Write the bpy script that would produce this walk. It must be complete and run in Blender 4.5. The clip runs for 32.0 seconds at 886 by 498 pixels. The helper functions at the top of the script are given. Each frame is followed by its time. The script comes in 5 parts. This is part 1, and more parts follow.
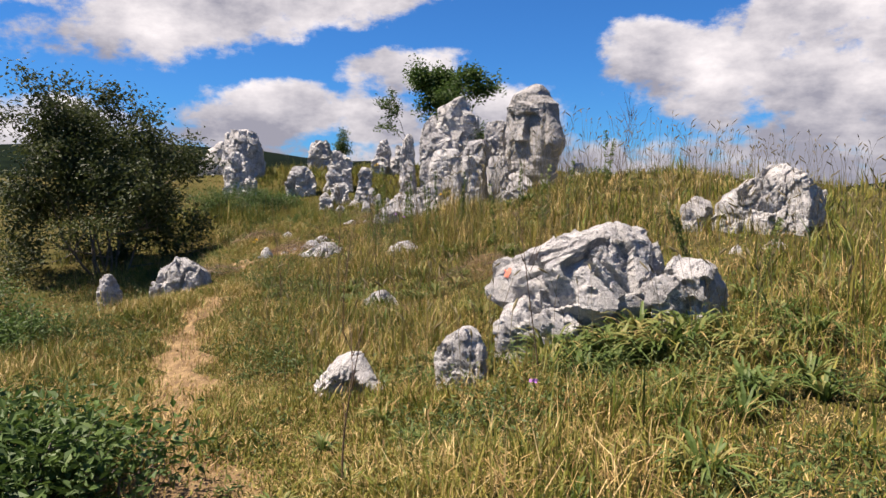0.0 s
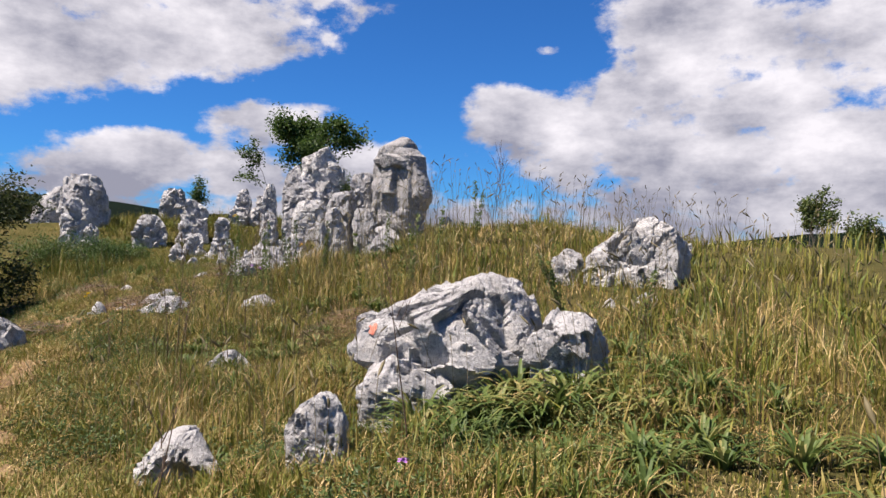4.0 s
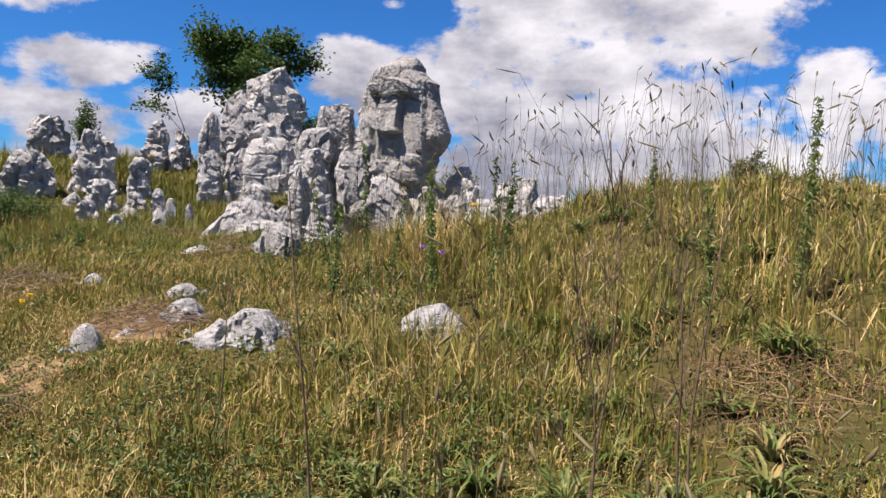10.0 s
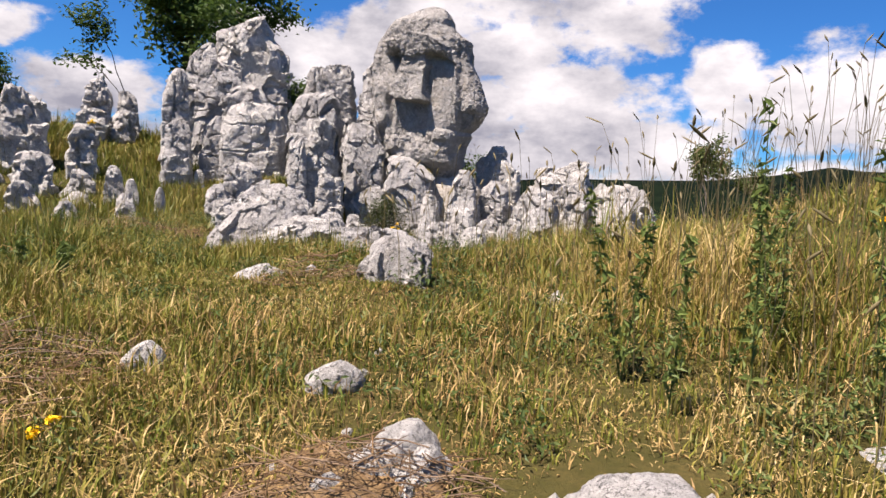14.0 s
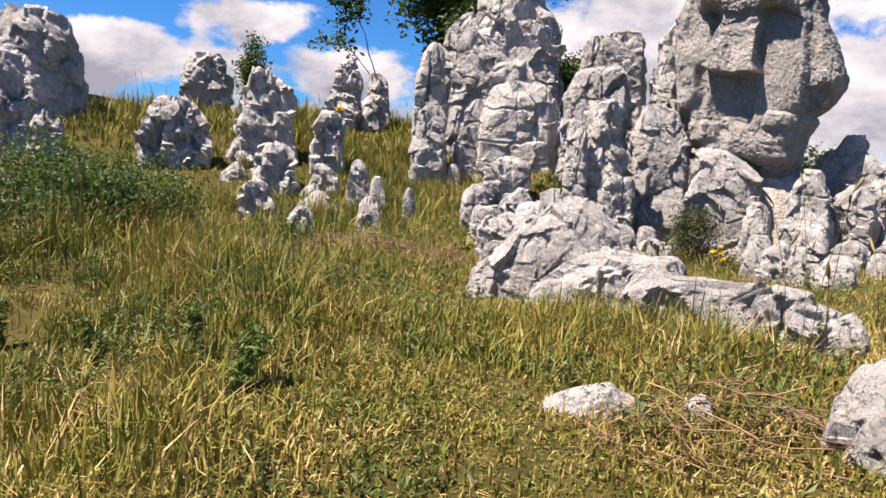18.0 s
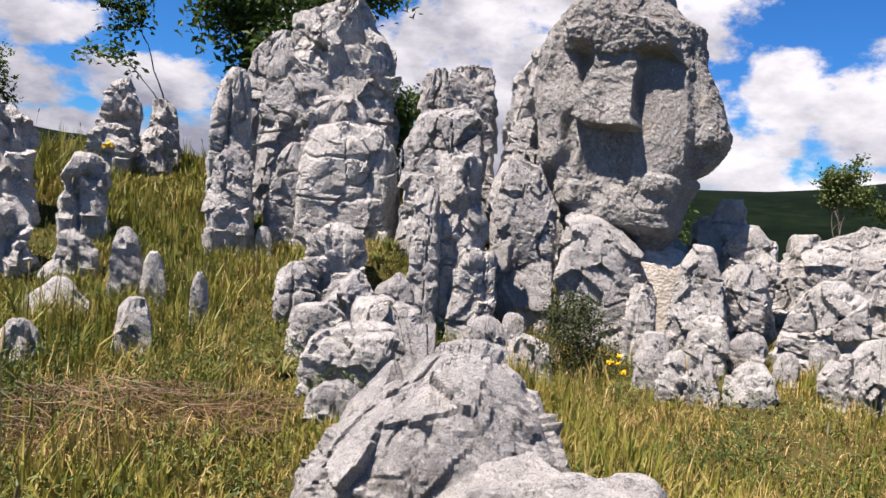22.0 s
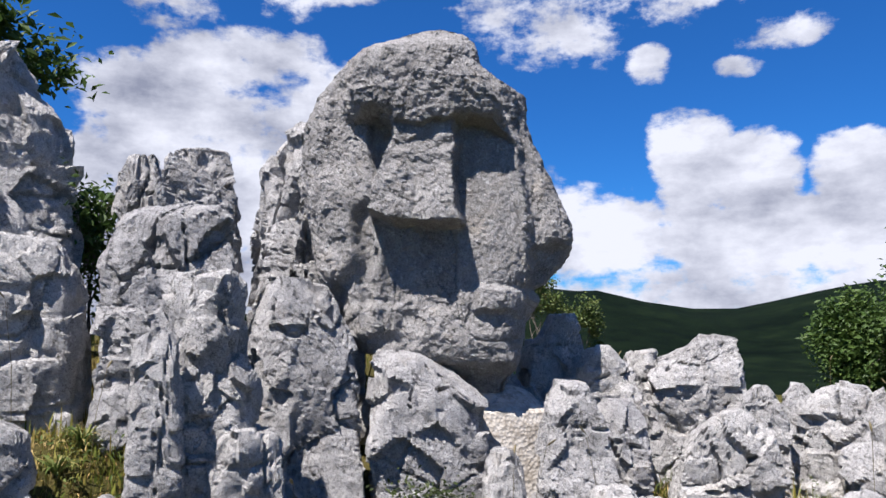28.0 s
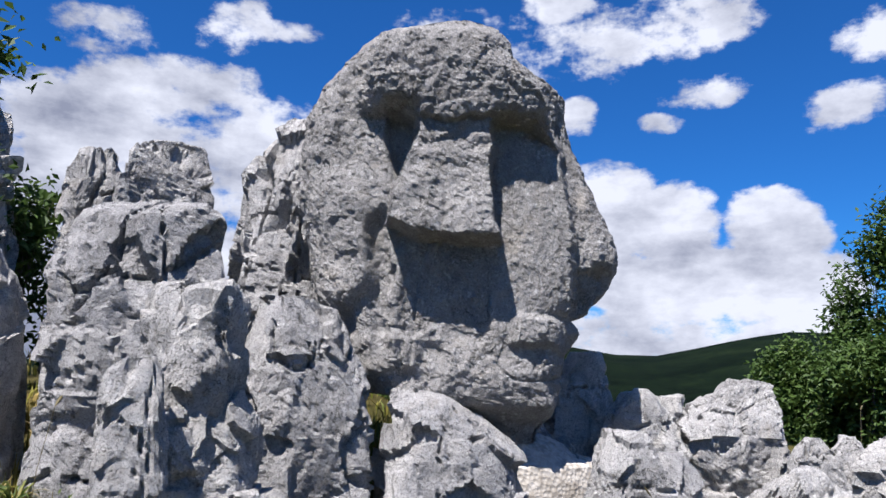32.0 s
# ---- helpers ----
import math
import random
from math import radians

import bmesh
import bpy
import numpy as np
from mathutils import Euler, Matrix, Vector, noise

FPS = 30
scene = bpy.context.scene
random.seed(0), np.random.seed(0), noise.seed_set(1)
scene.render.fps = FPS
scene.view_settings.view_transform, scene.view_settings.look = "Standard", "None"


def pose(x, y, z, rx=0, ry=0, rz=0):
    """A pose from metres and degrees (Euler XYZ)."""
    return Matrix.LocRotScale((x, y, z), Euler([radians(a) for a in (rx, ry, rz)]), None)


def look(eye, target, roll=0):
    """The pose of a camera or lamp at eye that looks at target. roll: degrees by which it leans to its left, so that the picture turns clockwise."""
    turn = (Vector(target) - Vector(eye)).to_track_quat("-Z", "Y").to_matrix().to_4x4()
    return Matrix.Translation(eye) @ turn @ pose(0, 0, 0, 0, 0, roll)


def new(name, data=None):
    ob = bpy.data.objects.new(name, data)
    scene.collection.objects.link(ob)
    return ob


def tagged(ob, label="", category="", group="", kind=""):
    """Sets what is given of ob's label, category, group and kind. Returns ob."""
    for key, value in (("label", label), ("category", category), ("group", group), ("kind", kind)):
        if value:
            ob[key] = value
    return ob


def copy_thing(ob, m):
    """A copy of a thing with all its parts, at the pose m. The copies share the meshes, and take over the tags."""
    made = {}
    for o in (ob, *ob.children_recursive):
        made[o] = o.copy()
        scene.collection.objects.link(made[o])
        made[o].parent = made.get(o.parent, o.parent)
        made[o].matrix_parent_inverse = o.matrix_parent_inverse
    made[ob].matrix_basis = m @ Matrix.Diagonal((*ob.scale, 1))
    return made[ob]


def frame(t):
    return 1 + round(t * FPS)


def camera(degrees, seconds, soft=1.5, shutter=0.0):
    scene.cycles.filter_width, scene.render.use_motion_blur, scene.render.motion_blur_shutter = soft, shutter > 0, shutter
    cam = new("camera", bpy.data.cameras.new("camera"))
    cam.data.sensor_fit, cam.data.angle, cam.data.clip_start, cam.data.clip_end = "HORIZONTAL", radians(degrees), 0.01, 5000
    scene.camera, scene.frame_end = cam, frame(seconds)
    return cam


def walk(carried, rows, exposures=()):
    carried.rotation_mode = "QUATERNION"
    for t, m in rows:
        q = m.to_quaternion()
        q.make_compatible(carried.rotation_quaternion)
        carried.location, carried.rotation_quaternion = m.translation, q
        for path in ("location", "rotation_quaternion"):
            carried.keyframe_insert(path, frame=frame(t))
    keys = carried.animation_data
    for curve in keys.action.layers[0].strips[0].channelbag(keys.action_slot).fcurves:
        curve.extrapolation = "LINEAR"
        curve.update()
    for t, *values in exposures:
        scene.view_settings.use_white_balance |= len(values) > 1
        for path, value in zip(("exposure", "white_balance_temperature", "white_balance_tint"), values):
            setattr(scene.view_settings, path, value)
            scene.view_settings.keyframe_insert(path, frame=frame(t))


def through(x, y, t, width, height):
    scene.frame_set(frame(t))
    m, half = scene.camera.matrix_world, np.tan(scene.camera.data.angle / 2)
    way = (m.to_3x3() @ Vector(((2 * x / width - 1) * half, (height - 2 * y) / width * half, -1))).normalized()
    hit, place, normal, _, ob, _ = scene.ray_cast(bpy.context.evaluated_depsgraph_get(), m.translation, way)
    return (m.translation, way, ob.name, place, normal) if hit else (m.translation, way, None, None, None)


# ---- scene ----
cam = camera(63.14, 32.0)
# seconds, place of the eye, pitch, roll and heading in degrees
PATH = [
    (0, (-1.022, -0.026, 1.508), (-4.35, -0.07, 5.94)),
    (0.5, (-0.958, -0.048, 1.587), (0.41, 0.23, 1.29)),
    (1, (-0.928, -0.053, 1.588), (1.45, -0.20, -1.22)),
    (1.5, (-0.894, -0.025, 1.560), (1.85, 0.10, -2.04)),
    (2, (-0.873, 0.010, 1.531), (1.84, 0.35, -2.47)),
    (2.5, (-0.850, 0.065, 1.488), (1.94, 0.86, -2.56)),
    (3, (-0.827, 0.154, 1.465), (1.77, 0.98, -2.70)),
    (3.5, (-0.888, 0.369, 1.426), (0.99, 0.78, -3.36)),
    (5.5, (-1.709, 2.771, 1.403), (-1.28, 0.96, -7.71)),
    (6, (-2.011, 3.375, 1.351), (-1.50, 0.31, -6.28)),
    (6.5, (-2.410, 3.876, 1.393), (-2.41, -1.02, -5.76)),
    (7, (-2.779, 4.383, 1.440), (-4.00, 0.15, -6.96)),
    (7.5, (-3.258, 5.011, 1.402), (-4.98, 2.32, -10.37)),
    (8, (-3.665, 5.579, 1.433), (-5.40, 2.78, -12.52)),
    (8.5, (-3.949, 6.119, 1.441), (-4.64, 2.81, -13.27)),
    (9, (-4.217, 6.659, 1.501), (-3.62, 2.36, -14.18)),
    (9.5, (-4.664, 7.173, 1.458), (-3.36, 3.45, -16.18)),
    (10, (-5.039, 7.729, 1.442), (-3.10, 1.82, -17.18)),
    (10.5, (-5.438, 8.249, 1.456), (-3.46, 4.61, -18.15)),
    (11, (-5.770, 8.634, 1.446), (-3.58, 4.32, -19.86)),
    (11.5, (-5.925, 9.070, 1.409), (-3.79, 3.34, -20.54)),
    (12, (-6.067, 9.737, 1.485), (-4.27, 4.17, -22.43)),
    (12.5, (-6.292, 10.300, 1.471), (-4.63, 3.02, -23.75)),
    (13, (-6.388, 10.865, 1.432), (-4.48, 2.04, -25.35)),
    (13.5, (-6.431, 11.452, 1.535), (-4.55, 2.65, -26.65)),
    (14, (-6.524, 11.980, 1.540), (-4.47, 2.76, -24.67)),
    (14.5, (-6.465, 12.534, 1.589), (-4.63, 1.76, -16.68)),
    (15, (-6.517, 12.992, 1.666), (-5.87, -0.14, -9.99)),
    (15.5, (-6.625, 13.379, 1.740), (-7.15, 1.75, -8.99)),
    (17.5, (-6.338, 15.084, 1.742), (-6.34, 3.36, -6.46)),
    (18, (-6.406, 15.365, 1.768), (-6.72, 3.52, -6.39)),
    (18.5, (-6.561, 15.651, 1.820), (-7.90, 5.16, -8.21)),
    (19, (-6.508, 15.941, 1.851), (-6.91, 4.44, -10.16)),
    (19.5, (-6.344, 16.292, 2.094), (-7.67, 2.96, -10.98)),
    (20, (-6.368, 16.456, 2.197), (-6.77, 2.64, -13.02)),
    (20.5, (-6.437, 16.868, 2.232), (-2.97, 2.43, -19.06)),
    (21, (-6.323, 17.258, 2.178), (-3.44, 2.88, -19.51)),
    (21.5, (-6.148, 17.729, 2.332), (-4.90, 3.98, -19.61)),
    (22, (-6.104, 18.103, 2.410), (-4.50, 4.27, -21.04)),
    (22.5, (-5.965, 18.428, 2.390), (-3.82, 3.91, -22.02)),
    (23, (-5.721, 18.807, 2.434), (-3.34, 4.21, -22.86)),
    (23.5, (-5.627, 19.121, 2.467), (-1.69, 4.88, -25.46)),
    (24, (-5.548, 19.441, 2.511), (-0.54, 4.43, -27.58)),
    (24.5, (-5.409, 19.629, 2.503), (0.12, 3.64, -29.74)),
    (26.5, (-5.389, 20.131, 2.476), (0.16, 1.57, -32.91)),
    (27, (-5.410, 20.473, 2.471), (1.94, 0.96, -36.49)),
    (27.5, (-5.323, 20.932, 2.477), (4.36, 0.30, -40.43)),
    (28, (-5.321, 21.352, 2.470), (6.17, -0.39, -44.95)),
    (28.5, (-5.364, 21.724, 2.477), (7.75, -0.38, -46.82)),
    (29, (-5.256, 22.096, 2.468), (9.27, -0.76, -48.14)),
    (29.5, (-5.135, 22.450, 2.467), (9.80, -0.17, -48.55)),
    (30, (-5.121, 22.629, 2.442), (10.15, 0.03, -49.51)),
    (30.5, (-5.083, 22.690, 2.431), (9.95, 0.41, -50.08)),
    (31, (-5.075, 22.675, 2.427), (9.84, 0.80, -50.11)),
    (31.5, (-5.082, 22.660, 2.430), (9.50, 1.08, -50.06)),
    (32, (-5.085, 22.674, 2.425), (9.41, 0.94, -50.62)),
]
walk(cam, [(t, pose(*eye, 90 + pitch, 0, yaw) @ pose(0, 0, 0, 0, 0, roll)) for t, eye, (pitch, roll, yaw) in PATH], [(0, 0.5, 6900, 18), (0.7, 0.44, 6550, 18), (8, 0.42, 6550, 18), (13, 0.46, 6750, 19), (16, 0.76, 7000, 20), (18.5, 0.7, 7000, 20), (22, 0.5, 6600, 18), (27, 0.38, 6050, 16), (32, 0.38, 5900, 15)])

# ---- light ----
SUN_EL, SUN_AZ = radians(62), radians(-100)   # azimuth from +y towards +x
sun_dir = Vector((math.sin(SUN_AZ) * math.cos(SUN_EL), math.cos(SUN_AZ) * math.cos(SUN_EL), math.sin(SUN_EL)))
sun = new("sun", bpy.data.lights.new("sun", "SUN"))
sun.data.energy, sun.data.angle, sun.data.color = 8.6, radians(0.5), (1.0, 0.93, 0.83)
sun.matrix_world = look(sun_dir * 50, (0, 0, 0))

world = bpy.data.worlds.new("world")
scene.world = world
world.use_nodes = True
wt = world.node_tree
wt.nodes.clear()


def wnode(kind, **inputs):
    n = wt.nodes.new(kind)
    for k, v in inputs.items():
        n.inputs[int(k[1:]) if k[1:].isdigit() and k[0] == "i" else k].default_value = v
    return n


def wmath(op, a, b=None, c=None, clamp=False):
    n = wt.nodes.new("ShaderNodeMath")
    n.operation, n.use_clamp = op, clamp
    for i, v in enumerate((a, b, c)):
        if v is None:
            continue
        if isinstance(v, (int, float)):
            n.inputs[i].default_value = v
        else:
            wt.links.new(v, n.inputs[i])
    return n.outputs[0]


sky = wt.nodes.new("ShaderNodeTexSky")
sky.sky_type, sky.sun_disc = "NISHITA", False
sky.sun_elevation, sky.sun_rotation = SUN_EL, SUN_AZ
sky.altitude, sky.dust_density, sky.ozone_density = 600, 0.3, 2.0
coord = wt.nodes.new("ShaderNodeTexCoord")
sep = wt.nodes.new("ShaderNodeSeparateXYZ")
wt.links.new(coord.outputs["Generated"], sep.inputs[0])
az = wmath("MULTIPLY", wmath("ARCTAN2", sep.outputs[0], sep.outputs[1]), 57.2958)
el = wmath("MULTIPLY", wmath("ARCSINE", sep.outputs[2]), 57.2958)
ae = wt.nodes.new("ShaderNodeCombineXYZ")
wt.links.new(az, ae.inputs[0])
wt.links.new(el, ae.inputs[1])


def wnoise(scale, detail, rough, stretch=(1, 1, 1), shift=(0, 0, 0)):
    mp = wt.nodes.new("ShaderNodeMapping")
    mp.inputs["Scale"].default_value, mp.inputs["Location"].default_value = stretch, shift
    wt.links.new(ae.outputs[0], mp.inputs[0])
    n = wnode("ShaderNodeTexNoise", Scale=scale, Detail=detail, Roughness=rough)
    wt.links.new(mp.outputs[0], n.inputs["Vector"])
    return n.outputs["Fac"]


cover = None


def cloud(a, e, ra, re, tilt=0.0, weight=1.0):
    """A heap of cloud round the direction a, e (azimuth and height, degrees), ra wide and re high."""
    global cover
    dx, dy = wmath("SUBTRACT", az, a), wmath("SUBTRACT", el, e)
    if tilt:
        dy = wmath("SUBTRACT", dy, wmath("MULTIPLY", dx, tilt))
    q = wmath("ADD", wmath("POWER", wmath("ABSOLUTE", wmath("DIVIDE", dx, ra)), 2.4), wmath("POWER", wmath("ABSOLUTE", wmath("DIVIDE", dy, re)), 2.4))
    v = wmath("MULTIPLY", wmath("SUBTRACT", 1.0, q), weight)
    cover = v if cover is None else wmath("SMOOTH_MAX", cover, v, 0.15)


cloud(-19.3, 14.7, 18.9, 4.0, 0.23, 1)
cloud(-25.1, 16.9, 18.2, 4.3, 0.15, 1)
cloud(-19.8, 6.7, 5.7, 2.2, 0.06, 1)
cloud(-10.9, 9.7, 3.7, 1.7, 0.05, 0.8)
cloud(-10.9, 6.2, 3.2, 1.8, 0.03, 1)
cloud(12.7, 10.0, 7.4, 2.9, -0.12, 1)
cloud(26.2, 7.4, 19.5, 3.2, -0.04, 1)
cloud(27.1, 10.4, 9.8, 2.9, 0.23, 1)
cloud(21.9, 16.4, 4.4, 1.5, -0.08, 0.6)
cloud(36.1, 14.8, 8.4, 5.4, 0.16, 1)
cloud(31.9, 4.5, 20.1, 2.9, -0.03, 1)
cloud(12.9, 15.5, 1.0, 0.4, -0.03, 0.5)
cloud(-20.6, 5.5, 7.7, 2.4, 0.05, 1)
cloud(-9.0, 9.2, 4.9, 1.7, 0.25, 0.8)
cloud(-9.9, 5.3, 4.8, 1.8, 0.03, 1)
cloud(-1.5, 6.4, 5.9, 2.5, 0.02, 1)
cloud(15.3, 9.2, 4.9, 3.5, -0.02, 1)
cloud(32.8, 6.9, 7.3, 4.6, -0.05, 1)
cloud(24.1, 15.4, 8.0, 4.6, 0.09, 1)
cloud(18.6, 12.1, 6.3, 2.6, 0.11, 1)
cloud(45.4, 7.6, 3.4, 5.2, 0.04, 1)
cloud(50.5, 7.6, 6.5, 4.3, 0.03, 1)
cloud(57.2, 7.3, 6.4, 4.1, 0.02, 1)
cloud(53.1, 24.1, 6.1, 4.2, -0.11, 0.55)
cloud(26.2, 19.2, 9.3, 2.9, 0.15, 0.9)
cloud(24.2, 24.0, 3.9, 1.9, 0.19, 0.5)
cloud(33.1, 25.3, 2.7, 2.0, 0.13, 0.55)
cloud(37.7, 25.4, 2.8, 0.9, 0.09, 0.6)
cloud(60.2, 27.8, 3.2, 1.4, -0.06, 0.7)
cloud(66.1, 25.3, 9.9, 2.7, 0.10, 0.55)
cloud(71.2, 20.8, 3.8, 1.4, 0.08, 0.55)
cloud(68.0, 18.8, 1.9, 0.8, -0.09, 0.6)
cloud(80.9, 18.6, 3.5, 1.9, 0.13, 0.7)
cloud(61.6, 19.5, 1.8, 1.6, -0.05, 0.7)
cloud(64.5, 11.8, 3.6, 4.9, -0.04, 1.5)
cloud(68.7, 10.2, 3.9, 4.2, -0.05, 1.5)
cloud(75.7, 9.7, 4.0, 3.9, -0.07, 1.5)
cloud(71.1, 6.6, 11.0, 3.5, -0.03, 1.5)
cloud(70.1, 3.5, 15.3, 1.4, -0.01, 0.7)
cloud(84.1, 22.7, 4.1, 2.0, -0.03, 0.55)
# loose heaps over the rest of the sky, which the walk never looks at but whose light it has
for k in range(14):
    cloud((95 + k * 17.5 + 180) % 360 - 180, 18 + 14 * math.sin(k * 2.3), 9 + 3 * math.sin(k), 5 + 2 * math.cos(k * 1.7), 0, 0.9)
cloud(0, 62, 60, 10, 0, 0.7)
cloud(10, 1.2, 75, 3.4, 0, 0.75)
cloud(64, 1.2, 34, 2.8, 0, 0.95)
billow = wmath("ADD", wmath("MULTIPLY", wnoise(0.16, 9, 0.62, (1, 1.6, 1)), 0.75), wmath("MULTIPLY", wnoise(0.55, 6, 0.6, (1, 1.4, 1), (3, 7, 0)), 0.25))
dens = wmath("ADD", wmath("MULTIPLY", wmath("MAXIMUM", cover, -0.8), 0.62), wmath("MULTIPLY", wmath("SUBTRACT", billow, 0.5), 2.5))
mask = wt.nodes.new("ShaderNodeMapRange")
mask.interpolation_type = "SMOOTHSTEP"
mask.inputs["From Min"].default_value, mask.inputs["From Max"].default_value = 0.02, 0.40
wt.links.new(dens, mask.inputs["Value"])
# grey bellies: thick parts seen from below
grey = wt.nodes.new("ShaderNodeMapRange")
grey.inputs["From Min"].default_value, grey.inputs["From Max"].default_value = 0.35, 0.66
low = wt.nodes.new("ShaderNodeMapRange")
low.inputs["From Min"].default_value, low.inputs["From Max"].default_value = 9.0, 2.0
wt.links.new(el, low.inputs["Value"])
west = wt.nodes.new("ShaderNodeMapRange")
west.inputs["From Min"].default_value, west.inputs["From Max"].default_value = 42.0, 25.0
wt.links.new(az, west.inputs["Value"])
belly = wmath("ADD", wmath("SUBTRACT", wnoise(0.11, 7, 0.6, (1, 1.8, 1), (11, -2, 0)), wmath("MULTIPLY", wmath("SUBTRACT", 1.0, west.outputs[0]), 0.085)), wmath("MULTIPLY", wmath("MULTIPLY", low.outputs[0], west.outputs[0]), 0.14))
wt.links.new(belly, grey.inputs["Value"])
shade = wt.nodes.new("ShaderNodeMix")
shade.data_type = "RGBA"
shade.inputs["A"].default_value, shade.inputs["B"].default_value = (0.71, 0.715, 0.73, 1), (0.245, 0.26, 0.315, 1)
wt.links.new(grey.outputs[0], shade.inputs["Factor"])
blue = wt.nodes.new("ShaderNodeMix")
blue.data_type, blue.blend_type = "RGBA", "MULTIPLY"
blue.inputs["Factor"].default_value = 1.0
blue.inputs["B"].default_value = (0.0165, 0.053, 0.095, 1)
wt.links.new(sky.outputs[0], blue.inputs["A"])
both = wt.nodes.new("ShaderNodeMix")
both.data_type = "RGBA"
wt.links.new(mask.outputs[0], both.inputs["Factor"])
wt.links.new(blue.outputs["Result"], both.inputs["A"])
wt.links.new(shade.outputs["Result"], both.inputs["B"])
bg = wnode("ShaderNodeBackground", Strength=1.0)
wt.links.new(both.outputs["Result"], bg.inputs[0])
wout = wt.nodes.new("ShaderNodeOutputWorld")
wt.links.new(bg.outputs[0], wout.inputs[0])


# ---- materials ----
class Mat:
    """A small help to write node materials."""

    def __init__(self, name):
        self.m = bpy.data.materials.new(name)
        self.m.use_nodes = True
        self.t = self.m.node_tree
        self.b = self.t.nodes["Principled BSDF"]
        self.b.inputs["Specular IOR Level"].default_value = 0.25
        self.pos = self.t.nodes.new("ShaderNodeNewGeometry")

    def noise(self, scale, detail=6, rough=0.6, stretch=(1, 1, 1), kind="FBM", out="Fac", local=False):
        mp = self.t.nodes.new("ShaderNodeMapping")
        mp.inputs["Scale"].default_value = stretch
        if local:
            tc = self.t.nodes.new("ShaderNodeTexCoord")
            self.t.links.new(tc.outputs["Object"], mp.inputs[0])
        else:
            self.t.links.new(self.pos.outputs["Position"], mp.inputs[0])
        n = self.t.nodes.new("ShaderNodeTexNoise")
        n.inputs["Scale"].default_value, n.inputs["Detail"].default_value, n.inputs["Roughness"].default_value = scale, detail, rough
        self.t.links.new(mp.outputs[0], n.inputs["Vector"])
        return n.outputs[out]

    def voronoi(self, scale, feature="F1", stretch=(1, 1, 1)):
        mp = self.t.nodes.new("ShaderNodeMapping")
        mp.inputs["Scale"].default_value = stretch
        self.t.links.new(self.pos.outputs["Position"], mp.inputs[0])
        n = self.t.nodes.new("ShaderNodeTexVoronoi")
        n.feature = feature
        n.inputs["Scale"].default_value = scale
        self.t.links.new(mp.outputs[0], n.inputs["Vector"])
        return n.outputs["Distance"]

    def ramp(self, value, *stops):
        r = self.t.nodes.new("ShaderNodeValToRGB")
        while len(r.color_ramp.elements) < len(stops):
            r.color_ramp.elements.new(0.5)
        for e, (p, c) in zip(r.color_ramp.elements, stops):
            e.position, e.color = p, (*c, 1)
        self.t.links.new(value, r.inputs[0])
        return r.outputs[0]

    def span(self, value, a, b, lo=0.0, hi=1.0):
        r = self.t.nodes.new("ShaderNodeMapRange")
        for k, v in (("From Min", a), ("From Max", b), ("To Min", lo), ("To Max", hi)):
            r.inputs[k].default_value = v
        self.t.links.new(value, r.inputs["Value"])
        return r.outputs[0]

    def mix(self, fac, a, b, blend="MIX"):
        n = self.t.nodes.new("ShaderNodeMix")
        n.data_type, n.blend_type = "RGBA", blend
        for k, v in (("Factor", fac), ("A", a), ("B", b)):
            if isinstance(v, (int, float)):
                n.inputs[k].default_value = v
            elif isinstance(v, tuple):
                n.inputs[k].default_value = (*v, 1)
            else:
                self.t.links.new(v, n.inputs[k])
        return n.outputs["Result"]

    def math(self, op, a, b):
        n = self.t.nodes.new("ShaderNodeMath")
        n.operation = op
        for i, v in enumerate((a, b)):
            if isinstance(v, (int, float)):
                n.inputs[i].default_value = v
            else:
                self.t.links.new(v, n.inputs[i])
        return n.outputs[0]

    def bump(self, *layers):
        last = None
        for value, strength, distance in layers:
            n = self.t.nodes.new("ShaderNodeBump")
            n.inputs["Strength"].default_value, n.inputs["Distance"].default_value = strength, distance
            self.t.links.new(value, n.inputs["Height"])
            if last:
                self.t.links.new(last, n.inputs["Normal"])
            last = n.outputs[0]
        self.t.links.new(last, self.b.inputs["Normal"])

    def done(self, colour, rough=0.9, through=0.0):
        self.b.inputs["Roughness"].default_value = rough
        if isinstance(colour, tuple):
            self.b.inputs["Base Color"].default_value = (*colour, 1)
        else:
            self.t.links.new(colour, self.b.inputs["Base Color"])
        if through:
            tr = self.t.nodes.new("ShaderNodeBsdfTranslucent")
            mx = self.t.nodes.new("ShaderNodeMixShader")
            mx.inputs[0].default_value = through
            if isinstance(colour, tuple):
                tr.inputs[0].default_value = (*colour, 1)
            else:
                self.t.links.new(colour, tr.inputs[0])
            self.t.links.new(self.b.outputs[0], mx.inputs[1])
            self.t.links.new(tr.outputs[0], mx.inputs[2])
            self.t.links.new(mx.outputs[0], self.t.nodes["Material Output"].inputs[0])
        return self.m


